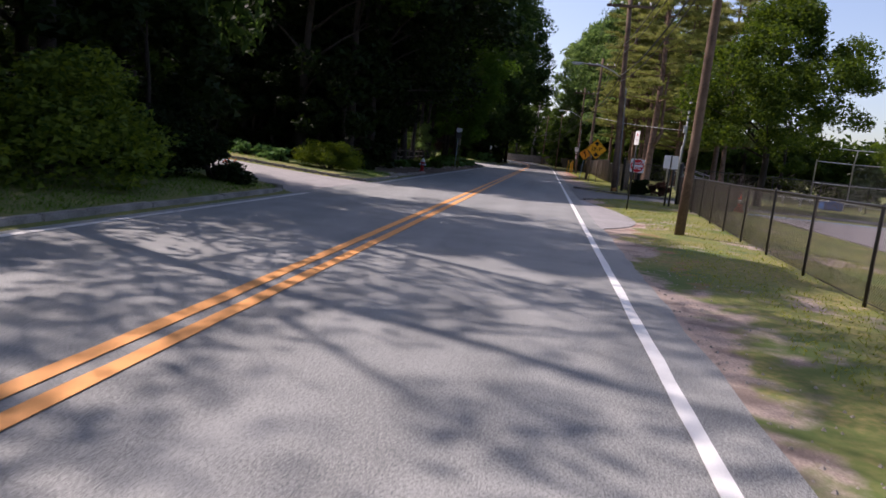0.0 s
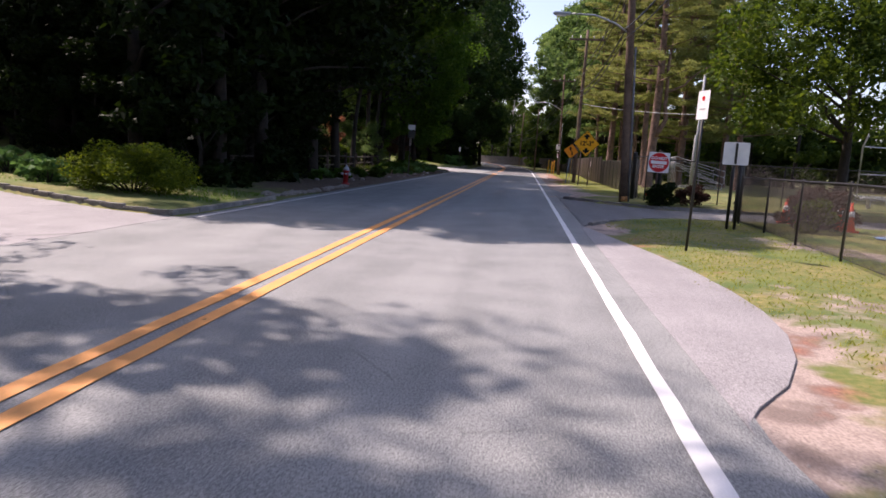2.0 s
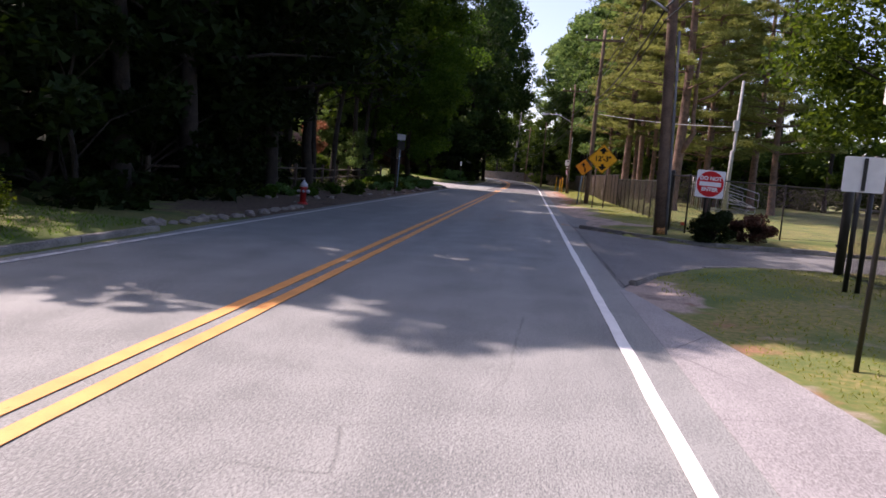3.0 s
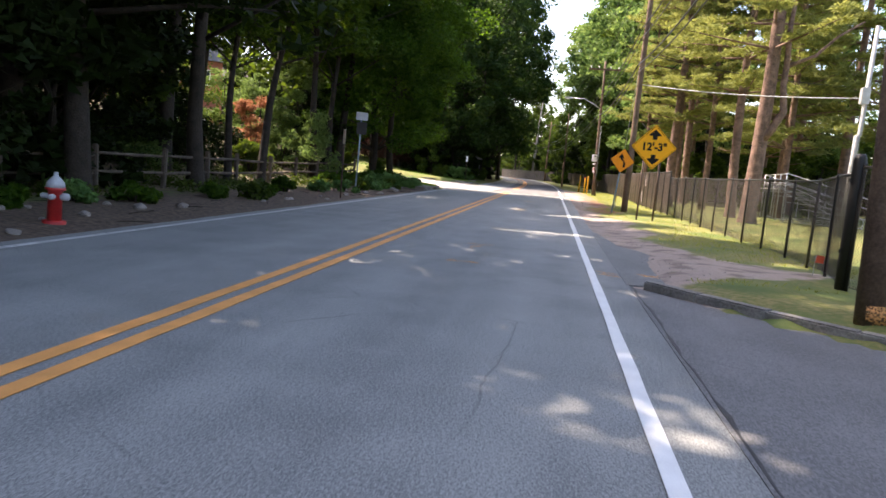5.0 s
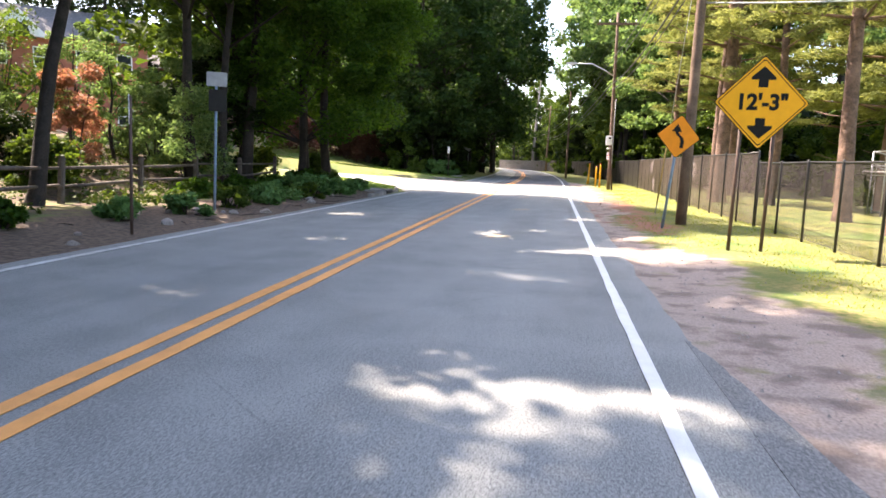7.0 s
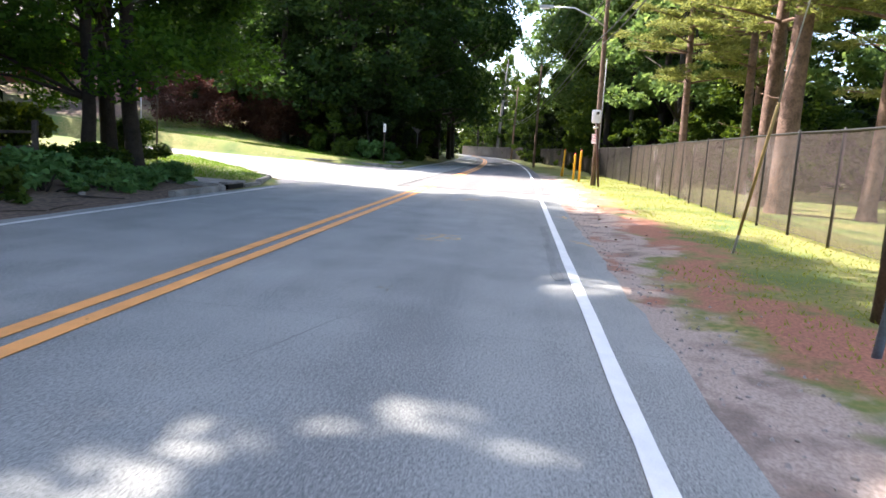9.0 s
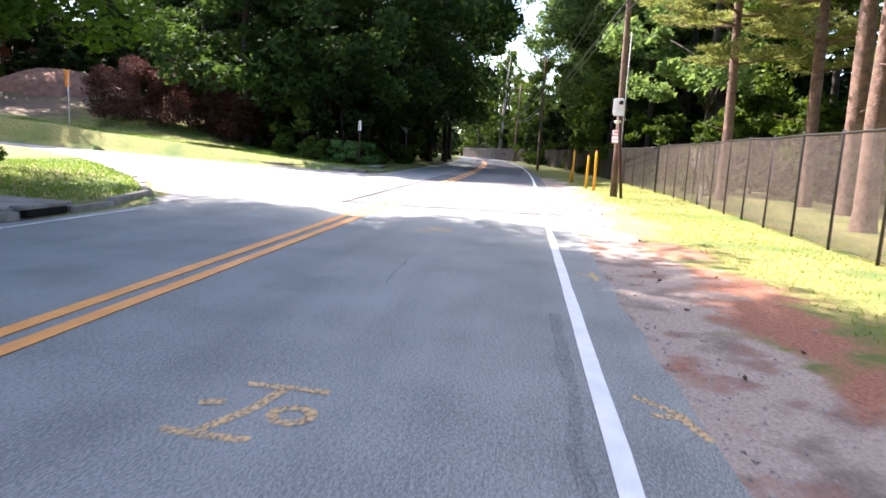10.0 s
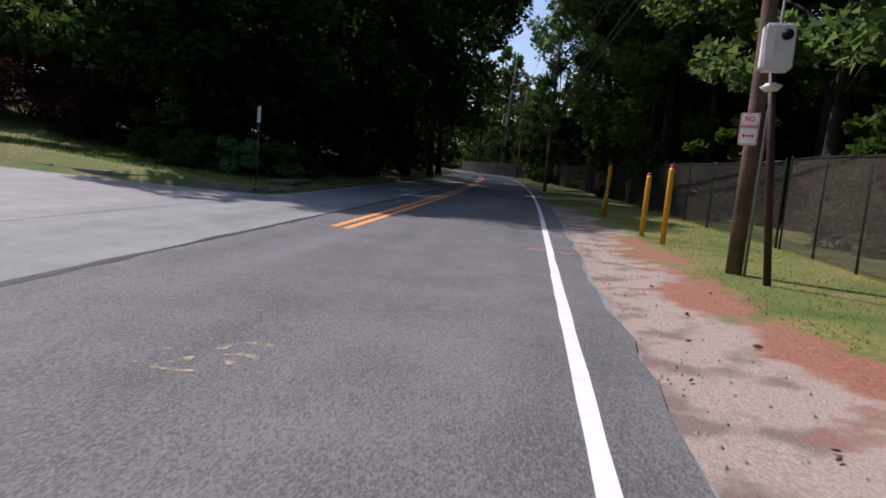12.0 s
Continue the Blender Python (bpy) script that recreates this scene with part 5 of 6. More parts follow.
for i, j in ((0, 1), (1, 2), (2, 3), (3, 5)):
    for k, z in ((-0.95, 9.1), (-0.4, 9.1), (0.4, 9.1), (0.95, 9.1)):
        a, b = top_of(i, z), top_of(j, z)
        cable((a[0] + k, a[1] - 0.16, a[2]), (b[0] + k, b[1] - 0.16, b[2]), 0.35 if j < 5 else 1.0, 0.009)
    for z, r in ((7.2, 0.02), (6.8, 0.016), (5.8, 0.026), (5.5, 0.018)):
        cable((top_of(i, z)[0] - 0.15, top_of(i, z)[1], z), (top_of(j, z)[0] - 0.15, top_of(j, z)[1], z), 0.4 if j < 5 else 1.0, r)
a = top_of(0, 9.1)
for k in (-0.95, 0.4):
    cable((a[0] + k, a[1] - 0.16, 9.1), (5.4 + k, -28, 9.2), 0.5, 0.009)
cable((a[0] - 0.15, a[1], 5.8), (5.2, -28, 5.9), 0.5, 0.024)
cable(top_of(2, 5.05), (11.84, 46.8, 4.35), 0.14, 0.018, "pale overhead cable to the steel mast", M_ALU)
cable(top_of(2, 6.2), (16, 57, 6.2), 0.2, 0.014)

gp = thing("steel_mast", "leaning grey galvanized steel mast behind the fence", "pole")
part("tube", tube_mesh("tube", [(11.75, 46.8, -0.1), (11.8, 46.8, 3.2), (11.86, 46.8, 3.25), (11.92, 46.8, 6.5)], [0.10, 0.09, 0.07, 0.065], 12), M_MAST, gp)
part("bracket", box(0.24, 0.2, 0.5, 0.02), M_ALU, gp, "", pose(11.8, 46.7, 4.4))

M_GUARD = mat("faded_guard", (0.42, 0.29, 0.09), (0.30, 0.20, 0.07), 0.6)
guy = thing("guy_wire", "steel guy wire with faded yellow plastic guard", "guy wire")
g0, g1 = Vector((5.6, 55.25, 0.05)), Vector((5.82, 51.7, 8.6))
part("wire", tube_mesh("wire", [g0, g1], [0.008, 0.008], 6), M_GALV, guy)
part("guard", tube_mesh("guard", [g0.lerp(g1, 0.03), g0.lerp(g1, 0.22)], [0.02, 0.02], 8), M_GUARD, guy, "faded yellow plastic guard")
part("anchor", tube_mesh("anchor", [g0 + Vector((0.0, 0.1, -0.2)), g0.lerp(g1, 0.05)], [0.02, 0.016], 8), M_GALV, guy)


# ---- signs ----
dsign = thing("clearance_sign", "yellow diamond low clearance sign on two posts", "road sign", "road signs", m=pose(5.86, 46.95, -0.02, 0, 0, 4))
for dx in (-0.30, 0.22):
    part("post", tube_mesh("post", [(dx, 0.05, -0.2), (dx + 0.02, 0.05, 1.2), (dx + 0.03, 0.05, 2.5)], [0.03, 0.03, 0.03], 8), M_BROWNPOST, dsign, "rusty brown steel post")
b = part("panel", plate(diamond(0.74), 0.004), M_SIGNK, dsign, "", pose(0, 0, 2.46))
part("face", plate(diamond(0.725), 0.003), M_SIGNY, b, "", pose(0, -0.004, 0))
part("border", plate(diamond(0.69), 0.002), M_SIGNK, b, "", pose(0, -0.0055, 0))
part("inner_face", plate(diamond(0.67), 0.002), M_SIGNY, b, "", pose(0, -0.008, 0))
part("clearance_text", text_mesh("12'-3\"", 0.34, 0.013), M_SIGNK, b, "black letters reading 12'-3\"", pose(0, -0.012, -0.0))
arrow = [(0, 0.17), (0.19, 0.0), (0.19, -0.04), (0.075, -0.04), (0.075, -0.16), (-0.075, -0.16), (-0.075, -0.04), (-0.19, -0.04), (-0.19, 0.0)]
part("arrow", plate(arrow, 0.002), M_SIGNK, b, "", pose(0, -0.011, 0.40))
part("arrow", plate([(-x, -z) for x, z in arrow], 0.002), M_SIGNK, b, "", pose(0, -0.011, -0.40))

asign = thing("curve_sign", "orange-yellow diamond curve warning sign on a leaning post", "road sign", "road signs", m=pose(5.08, 50.6, 0.03, 0, 5.5, 6))
part("post", tube_mesh("post", [(0, 0.04, -0.2), (0, 0.04, 1.2), (0, 0.04, 2.35)], [0.03, 0.03, 0.03], 8), M_BLUEPOST, asign, "blue-grey steel post")
b = part("panel", plate(diamond(0.47), 0.004), M_SIGNK, asign, "", pose(0, 0, 2.02, 0, 0, 0))
part("face", plate(diamond(0.455), 0.003), M_SIGNO, b, "", pose(0, -0.004, 0))
curve = [(0.09, -0.24), (0.09, -0.09), (0.06, -0.02), (-0.02, 0.04), (-0.055, 0.10)]
cw = 0.04
left_side, right_side = [(x - cw, z) for x, z in curve], [(x + cw, z) for x, z in curve]
part("arrow", plate(right_side + [(0.055, 0.10), (-0.055, 0.27), (-0.165, 0.10)] + left_side[::-1], 0.002), M_SIGNK, b, "", pose(0, -0.007, 0))

dne = thing("do_not_enter_sign", "red and white do not enter sign on a brown post", "road sign", "road signs", m=pose(6.66, 30.27, 0.0, 0, 2, -4))
part("post", tube_mesh("post", [(0, 0.03, -0.2), (0, 0.03, 1.9)], [0.028, 0.028], 8), M_BROWNPOST, dne, "rusty brown steel post")
b = part("panel", plate(rounded(0.76, 0.76, 0.04), 0.004), M_SIGNW, dne, "", pose(0, 0, 1.49) @ Matrix.Diagonal((0.85, 1, 0.85, 1)))
part("disc", plate([(0.36 * math.cos(k * math.pi / 24), 0.36 * math.sin(k * math.pi / 24)) for k in range(48)], 0.002), M_SIGNR, b, "", pose(0, -0.004, 0))
part("bar", plate(rounded(0.58, 0.12, 0.008), 0.002), M_SIGNW, b, "", pose(0, -0.007, 0))
part("upper_text", text_mesh("DO NOT", 0.145, 0.006), M_SIGNW, b, "white letters reading DO NOT", pose(0, -0.009, 0.155))
part("lower_text", text_mesh("ENTER", 0.145, 0.006), M_SIGNW, b, "white letters reading ENTER", pose(0, -0.009, -0.155))

nps = thing("parking_sign", "small white parking plate on a dark steel post", "road sign", "road signs", m=pose(5.11, 19.1, float(land(5.11, 19.1)), 0, 1.0, 0))
part("post", tube_mesh("post", [(0, 0.03, -0.2), (0, 0.03, 2.5)], [0.022, 0.022], 8), M_BLACK, nps, "dark steel post")
b = part("panel", plate(rounded(0.28, 0.44, 0.02), 0.004), M_SIGNW, nps, "", pose(-0.024, 0.012, 2.30, 0, 0, -68))
part("upper_bar", plate(rounded(0.07, 0.07, 0.03), 0.001), M_SIGNR, b, "faded red mark", pose(0, -0.004, 0.10))
part("lower_bar", plate(rounded(0.15, 0.02, 0.004), 0.001), M_ALU, b, "grey bar of small print", pose(0, -0.004, -0.06))

wsb = thing("gate_sign", "blank white back of a square sign on the fence", "road sign", "road signs", m=pose(7.10, 23.75, 0.05, 0, 0, -8))
for dx in (-0.02, 0.14):
    part("post", tube_mesh("post", [(dx, 0.05, -0.1), (dx, 0.05, 1.95)], [0.035, 0.035], 8), M_BLACK, wsb, "black steel post")
b = part("panel", plate(rounded(0.54, 0.5, 0.03), 0.004), M_SIGNW, wsb, "", pose(0, 0, 1.68))
part("brace", box(0.05, 0.02, 0.46, 0.004), M_BLACK, b, "dark upright channel", pose(0, -0.012, 0))

p3s = thing("no_parking_sign", "white no parking sign with red letters on the pole", "road sign", "road signs", m=pose(5.60, 73.40, 1.90, 0, 0, -30) @ Matrix.Diagonal((0.76, 1, 0.86, 1)))
b = part("panel", plate(rounded(0.3, 0.46, 0.025), 0.004), M_SIGNW, p3s)
part("border", plate(rounded(0.275, 0.435, 0.02), 0.001), M_SIGNR, b, "", pose(0, -0.0035, 0))
part("face", plate(rounded(0.26, 0.42, 0.018), 0.001), M_SIGNW, b, "", pose(0, -0.006, 0))
part("upper_text", text_mesh("NO", 0.10, 0.003), M_SIGNR, b, "red letters reading NO", pose(0, -0.009, 0.14))
part("lower_text", text_mesh("PARKING", 0.062, 0.002), M_SIGNR, b, "red letters reading PARKING", pose(0, -0.009, 0.03))
part("arrow", plate([(-0.10, 0), (-0.06, 0.03), (-0.06, 0.01), (0.06, 0.01), (0.06, 0.03), (0.10, 0), (0.06, -0.03), (0.06, -0.01), (-0.06, -0.01), (-0.06, -0.03)], 0.001), M_SIGNR, b, "", pose(0, -0.009, -0.10))

ls = thing("street_sign", "grey back of a road sign on a steel post", "road sign", "road signs", m=pose(-4.72, 49.1, float(land(-4.72, 49.1)), 0, 1.5, 12))
part("post", tube_mesh("post", [(0, 0, -0.2), (0, 0, 3.0)], [0.03, 0.03], 8), M_BLUEPOST, ls, "blue-grey steel post")
part("panel", plate(rounded(0.44, 0.30, 0.03), 0.004), M_ALU, ls, "", pose(0.02, -0.035, 2.87))
part("lower_panel", plate(rounded(0.38, 0.46, 0.03), 0.004), M_BLACK, ls, "dark back of a lower plate", pose(0.04, -0.035, 2.42))
lws = thing("parking_sign", "small white parking plate on a dark post", "road sign", "road signs", m=pose(-4.02, 45.15, float(land(-4.02, 45.15)), 0, 1, 0))
part("post", tube_mesh("post", [(0, 0, -0.2), (0, 0, 2.2)], [0.025, 0.025], 8), M_BROWNPOST, lws, "dark steel post")
part("panel", plate(rounded(0.3, 0.46, 0.02), 0.004), M_SIGNW, lws, "", pose(0, -0.03, 1.98, 0, 0, -58))
dl = thing("warning_sign", "grey back of a diamond warning sign under trees", "road sign", "road signs", m=pose(-5.45, 98.5, float(land(-5.45, 98.5)) + 0.1))
part("post", tube_mesh("post", [(0, 0, -0.2), (0, 0, 2.9)], [0.03, 0.03], 8), M_GALV, dl)
part("panel", plate(diamond(0.52), 0.004), M_ALU, dl, "", pose(0, -0.035, 2.35))
wl = thing("parking_sign", "small white parking plate under dark trees", "road sign", "road signs", m=pose(-4.88, 83.0, float(land(-4.88, 83.0)) + 0.05))
part("post", tube_mesh("post", [(0, 0, -0.2), (0, 0, 2.1)], [0.025, 0.025], 8), M_BROWNPOST, wl, "dark steel post")
part("panel", plate(rounded(0.3, 0.46, 0.02), 0.004), M_SIGNW, wl, "", pose(0, -0.03, 1.85, 0, 0, -50))
ys = thing("street_corner_sign", "yellow sign on a post on the grass slope", "road sign", "road signs", m=pose(-17.9, 80.7, float(land(-17.9, 80.7))))
part("post", tube_mesh("post", [(0, 0, -0.2), (0, 0, 2.55)], [0.03, 0.03], 8), M_GALV, ys)
part("panel", plate(rounded(0.3, 0.75, 0.02), 0.004), M_SIGNO, ys, "", pose(0, -0.035, 2.2, 0, 0, 82))

cpost = thing("sign_post", "thin dark steel sign post at the street corner", "sign post", "road signs", m=pose(-7.6, 64.3, float(land(-7.6, 64.3)), 0, 1, 0))
part("post", tube_mesh("post", [(0, 0, -0.2), (0, 0, 2.9)], [0.026, 0.024], 8), M_BROWNPOST, cpost)

cambox = thing("traffic_camera", "white equipment box on a dark red steel post", "camera box", m=pose(5.83, 72.7, 0.08, 0, -6.5, 0))
part("post", tube_mesh("post", [(0, 0, -0.2), (0, 0, 2.9)], [0.045, 0.045], 10), M_DARKRED, cambox, "dark red steel post")
b = part("housing", box(0.32, 0.3, 0.5, 0.03), M_BOX, cambox, "white metal box", pose(-0.02, -0.18, 2.66, 0, 6, -12))
part("lens", tube_mesh("lens", [(0, 0, 0), (0, -0.03, 0)], [0.06, 0.06], 16), M_SIGNK, b, "round dark lens", pose(0.07, -0.15, 0.12))
part("door", box(0.1, 0.012, 0.34, 0.004), M_SIGNW, b, "", pose(-0.09, -0.155, 0.02))
d = part("dome", tube_mesh("dome", [(0, 0, 0), (0, 0, 0.05), (0, 0, 0.09)], [0.07, 0.12, 0.05], 16), M_BOX, cambox, "white domed sensor", pose(-0.06, -0.15, 2.2))


# ---- bollards and hydrant ----
def bollard(x, y, h, lean=(0, 0), r=0.05, group="yellow bollards"):
    t = thing("bollard", "yellow steel bollard with red cap in grass", "bollard", group, m=pose(x, y, float(land(x, y)), lean[1], lean[0], 0))
    part("tube", tube_mesh("tube", [(0, 0, -0.2), (0, 0, h - 0.05), (0, 0, h)], [r, r, r * 0.85], 14), M_BOLLARD, t)
    part("cap", tube_mesh("cap", [(0, 0, h), (0, 0, h + 0.03), (0, 0, h + 0.055)], [r * 0.86, r * 0.8, r * 0.35], 12), M_REDCAP, t, "red cap")


bollard(5.44, 76.9, 1.38, (0.5, 0))
bollard(5.28, 78.2, 1.22, (1, 0))
bollard(5.1, 83.4, 1.42, (1.5, 0))
bollard(5.02, 83.3, 0.75, (7, 0), 0.05)

hyd = thing("fire_hydrant", "red fire hydrant with silver bonnet in leaf litter", "hydrant", m=pose(-4.32, 32.95, float(land(-4.32, 32.95)), 0, 2, 20) @ Matrix.Diagonal((0.92, 0.92, 0.92, 1)))
part("flange", tube_mesh("flange", [(0, 0, -0.15), (0, 0, 0.04), (0, 0, 0.05)], [0.17, 0.17, 0.14], 16), M_HYRED, hyd)
part("barrel", tube_mesh("barrel", [(0, 0, 0.04), (0, 0, 0.5), (0, 0, 0.52), (0, 0, 0.56)], [0.105, 0.10, 0.145, 0.145], 16), M_HYRED, hyd)
part("bonnet", tube_mesh("bonnet", [(0, 0, 0.56), (0, 0, 0.64), (0, 0, 0.71), (0, 0, 0.74), (0, 0, 0.80)], [0.14, 0.125, 0.07, 0.035, 0.03], 16), M_HYWHITE, hyd, "silver-painted bonnet")
for a, r in ((0, 0.06), (math.pi, 0.045), (-math.pi / 2, 0.045)):
    part("outlet", tube_mesh("outlet", [(0.08 * math.cos(a), 0.08 * math.sin(a), 0.42), (0.19 * math.cos(a), 0.19 * math.sin(a), 0.42), (0.21 * math.cos(a), 0.21 * math.sin(a), 0.42)], [r, r, r * 0.5], 12), M_HYWHITE, hyd, "silver outlet cap")


# ---- fences ----
def chain_fence(name, pts, h, spacing, label, r=0.024, pitch=0.055, wire=0.0042, gap=0.06, wire_material=None):
    """Posts, top rail and a mesh of crossing wires along a line."""
    t = thing(name, label, "fence", "chain link fences")
    P = [Vector((x, y, 0)) for x, y in pts]
    lens = [(b - a).length for a, b in zip(P, P[1:])]
    total = sum(lens)

    def at(s):
        for a, b, ln in zip(P, P[1:], lens):
            if s <= ln or b is P[-1]:
                q = a.lerp(b, s / ln)
                return Vector((q.x, q.y, float(land(q.x, q.y))))
            s -= ln
    n = round(total / spacing)
    post_me = tube_mesh("post", [(0, 0, -0.2), (0, 0, h), (0, 0, h + 0.025)], [r, r, r * 0.6], 8)
    rail_pts = []
    for i in range(n + 1):
        q = at(total * i / n)
        part("post", post_me, M_BLACK, t, "", pose(q.x, q.y, q.z, rt.uniform(-0.7, 0.7), rt.uniform(-0.7, 0.7), 0))
        rail_pts.append(q + Vector((0, 0, h - 0.02 + rt.uniform(-0.012, 0.006))))
    part("top_rail", tube_mesh("top_rail", rail_pts, [0.019] * len(rail_pts), 6), M_BLACK, t)
    part("bottom_wire", tube_mesh("bottom_wire", [p - Vector((0, 0, h - 0.02 - gap)) for p in rail_pts], [0.006] * len(rail_pts), 4), M_BLACK, t)
    hh = h - gap - 0.02
    vs, fs = [], []
    for sgn in (1, -1):
        for i in range(int((total + hh) / pitch)):
            s0 = i * pitch - (hh if sgn > 0 else 0)
            s1 = s0 + hh * sgn
            z0, z1 = 0.0, hh
            if sgn > 0:
                if s0 < 0:
                    z0, s0 = -s0, 0.0
                if s1 > total:
                    z1, s1 = hh - (s1 - total), total
            else:
                if s1 < 0:
                    z1, s1 = s0, 0.0
                if s0 > total:
                    z0, s0 = s0 - total, total
            if z1 - z0 < 0.05:
                continue
            a, b = at(s0) + Vector((0, 0, gap + z0)), at(s1) + Vector((0, 0, gap + z1))
            d = (b - a).normalized()
            n1 = Vector((1, 0, 0)).cross(d).normalized()
            n2 = d.cross(n1)
            o = len(vs)
            off = n2 * (0.002 * sgn)
            for e in (a, b):
                for k in range(3):
                    w = 2.094 * k
                    vs.append(e + off + (n1 * math.cos(w) + n2 * math.sin(w)) * wire * 0.5)
            fs += [(o, o + 1, o + 4, o + 3), (o + 1, o + 2, o + 5, o + 4), (o + 2, o, o + 3, o + 5)]
    part("wire_mesh", mesh_from("wire_mesh", vs, fs), wire_material or M_WIRE, t, "woven dark wire mesh")
    return t


chain_fence("chain_link_fence", [(6.0, -6), (6.25, 6), (6.7, 12), (7.2, 17.5), (7.75, 23.4), (7.9, 25.6)], 1.2, 2.25, "low black chain link fence along the court", pitch=0.05, wire=0.0065)
chain_fence("chain_link_fence", [(6.5, 33.6), (7.1, 36), (7.3, 38), (7.38, 52)], 1.52, 1.55, "tall black chain link fence along the park", 0.026, 0.05, 0.0052)
chain_fence("chain_link_fence", [(7.38, 52.1), (7.4, 60), (7.6, 66), (7.85, 72), (7.85, 78)], 1.76, 1.55, "tall black chain link fence along the park", 0.026, 0.05, 0.0065, wire_material=M_WIREB)
chain_fence("chain_link_fence", [(7.85, 78.2), (7.45, 96), (6.6, 110), (5.0, 125)], 1.72, 2.4, "tall dark chain link fence along the woods", 0.026, 0.07, 0.009)
chain_fence("chain_link_fence", [(7.0, 31.5), (6.52, 33.5)], 1.6, 1.0, "black chain link gate beside the entrance", pitch=0.05)
chain_fence("chain_link_fence", [(7.1, 31.55), (9.0, 32.6), (14, 34), (22, 35), (34, 37)], 1.5, 2.4, "black chain link fence round the field", pitch=0.09)
chain_fence("chain_link_fence", [(3.0, 146), (-2.5, 168), (-9.5, 186)], 1.9, 2.6, "distant grey chain link fence at the bend", 0.03, 0.1, 0.03)
for x, y in ((7.95, 26.0), (6.5, 33.6), (7.0, 31.5)):
    gpst = thing("gate_post", "stout black steel gate post at the entrance", "gate post", "gate posts", m=pose(x, y, float(land(x, y))))
    part("tube", tube_mesh("tube", [(0, 0, -0.2), (0, 0, 1.68), (0, 0, 1.74)], [0.08, 0.08, 0.05], 12), M_BLACK, gpst)
    part("hinge", box(0.1, 0.06, 0.05, 0.006), M_BLACK, gpst, "", pose(-0.05, 0, 0.5))
    part("hinge", box(0.1, 0.06, 0.05, 0.006), M_BLACK, gpst, "", pose(-0.05, 0, 1.4))

rail_fence = thing("split_rail_fence", "weathered grey split rail fence under trees", "fence", "rail fences")
rp = []
for k in range(12):
    y = (29.9, 32.6, 35.4, 38.0, 40.5, 42.8, 45.2, 48.4, 51.6, 54.6, 57.5, 60.3)[k]
    x = float(np.interp(y, [30, 38, 43, 48.4, 52, 61], [-7.5, -7.45, -7.4, -8.0, -8.25, -8.3])) + 0.06 * math.sin(k * 1.9)
    z = float(land(x, y))
    rp.append((x, y, z))
    part("post", box(0.13, 0.11, 1.25, 0.022, (0, 0, 0.42)), M_RAIL, rail_fence, "", pose(x, y, z, rt.uniform(-3, 3), rt.uniform(-3, 3), rt.uniform(-12, 12)))
for (a, b) in zip(rp, rp[1:]):
    for hgt in (0.42, 0.82):
        z0, z1 = a[2] + hgt + rt.uniform(-0.05, 0.04), b[2] + hgt + rt.uniform(-0.05, 0.04)
        mid = ((a[0] + b[0]) / 2 + rt.uniform(-0.03, 0.03), (a[1] + b[1]) / 2, (z0 + z1) / 2 - 0.015)
        part("rail", tube_mesh("rail", [(a[0], a[1] - 0.1, z0), mid, (b[0], b[1] + 0.1, z1)], [0.03, 0.046, 0.031], 6), M_RAIL, rail_fence)


# ---- stones, cones, litter ----
def stone(seed, material=None):
    bm = bmesh.new()
    bmesh.ops.create_icosphere(bm, subdivisions=2, radius=1)
    for v in bm.verts:
        v.co *= 1 + 0.35 * noise.noise(v.co * 1.3 + Vector((seed * 7.1, 0, 0)))
    me = bpy.data.meshes.new("stone")
    bm.to_mesh(me)
    bm.free()
    me.materials.append(M_ROCK)
    return me


STONES = [stone(k) for k in range(4)]
for k in range(20):
    y = 24.2 + k * 0.4 + rt.uniform(-0.12, 0.12)
    s = rt.uniform(0.07, 0.15)
    ob = solo("edging_stone", STONES[k % 4], M_ROCK, "rough grey stone edging the road", "stone", "edging stones", m=pose(-3.95 + rt.uniform(-0.12, 0.08), y, float(land(-3.95, y)) + s * 0.2, 0, 0, rt.uniform(0, 360)) @ Matrix.Diagonal((s * 1.3, s, s * 0.7, 1)))
for k in range(26):
    y, x = rt.uniform(33, 57), rt.uniform(-5.6, -3.9)
    s = rt.uniform(0.04, 0.12)
    solo("stone", STONES[k % 4], M_ROCK, "grey stone lying in leaf litter", "stone", "stones in litter", m=pose(x, y, float(land(x, y)) + s * 0.2, 0, 0, rt.uniform(0, 360)) @ Matrix.Diagonal((s * 1.3, s, s * 0.7, 1)))


def cone_mesh():
    """A pine cone: rings of scales round a tapered core."""
    pieces = [tube([(0, 0, -0.055), (0, 0, -0.02), (0, 0, 0.03), (0, 0, 0.06)], [0.012, 0.024, 0.018, 0.005], 8)]
    for ring in range(6):
        z = -0.045 + ring * 0.018
        r = 0.026 * (1 - abs(ring - 2) * 0.16)
        for j in range(7):
            a = j * 0.9 + ring * 0.45
            c, s = math.cos(a), math.sin(a)
            pieces.append(([(r * 0.4 * c - 0.01 * s, r * 0.4 * s + 0.01 * c, z), (r * 0.4 * c + 0.01 * s, r * 0.4 * s - 0.01 * c, z), (r * 1.35 * c, r * 1.35 * s, z + 0.016)], [(0, 1, 2)]))
    me = mesh_from("pine_cone", *joined(*pieces))
    me.transform(Matrix.Scale(0.8, 4))
    me.materials.append(M_CONEC)
    return me


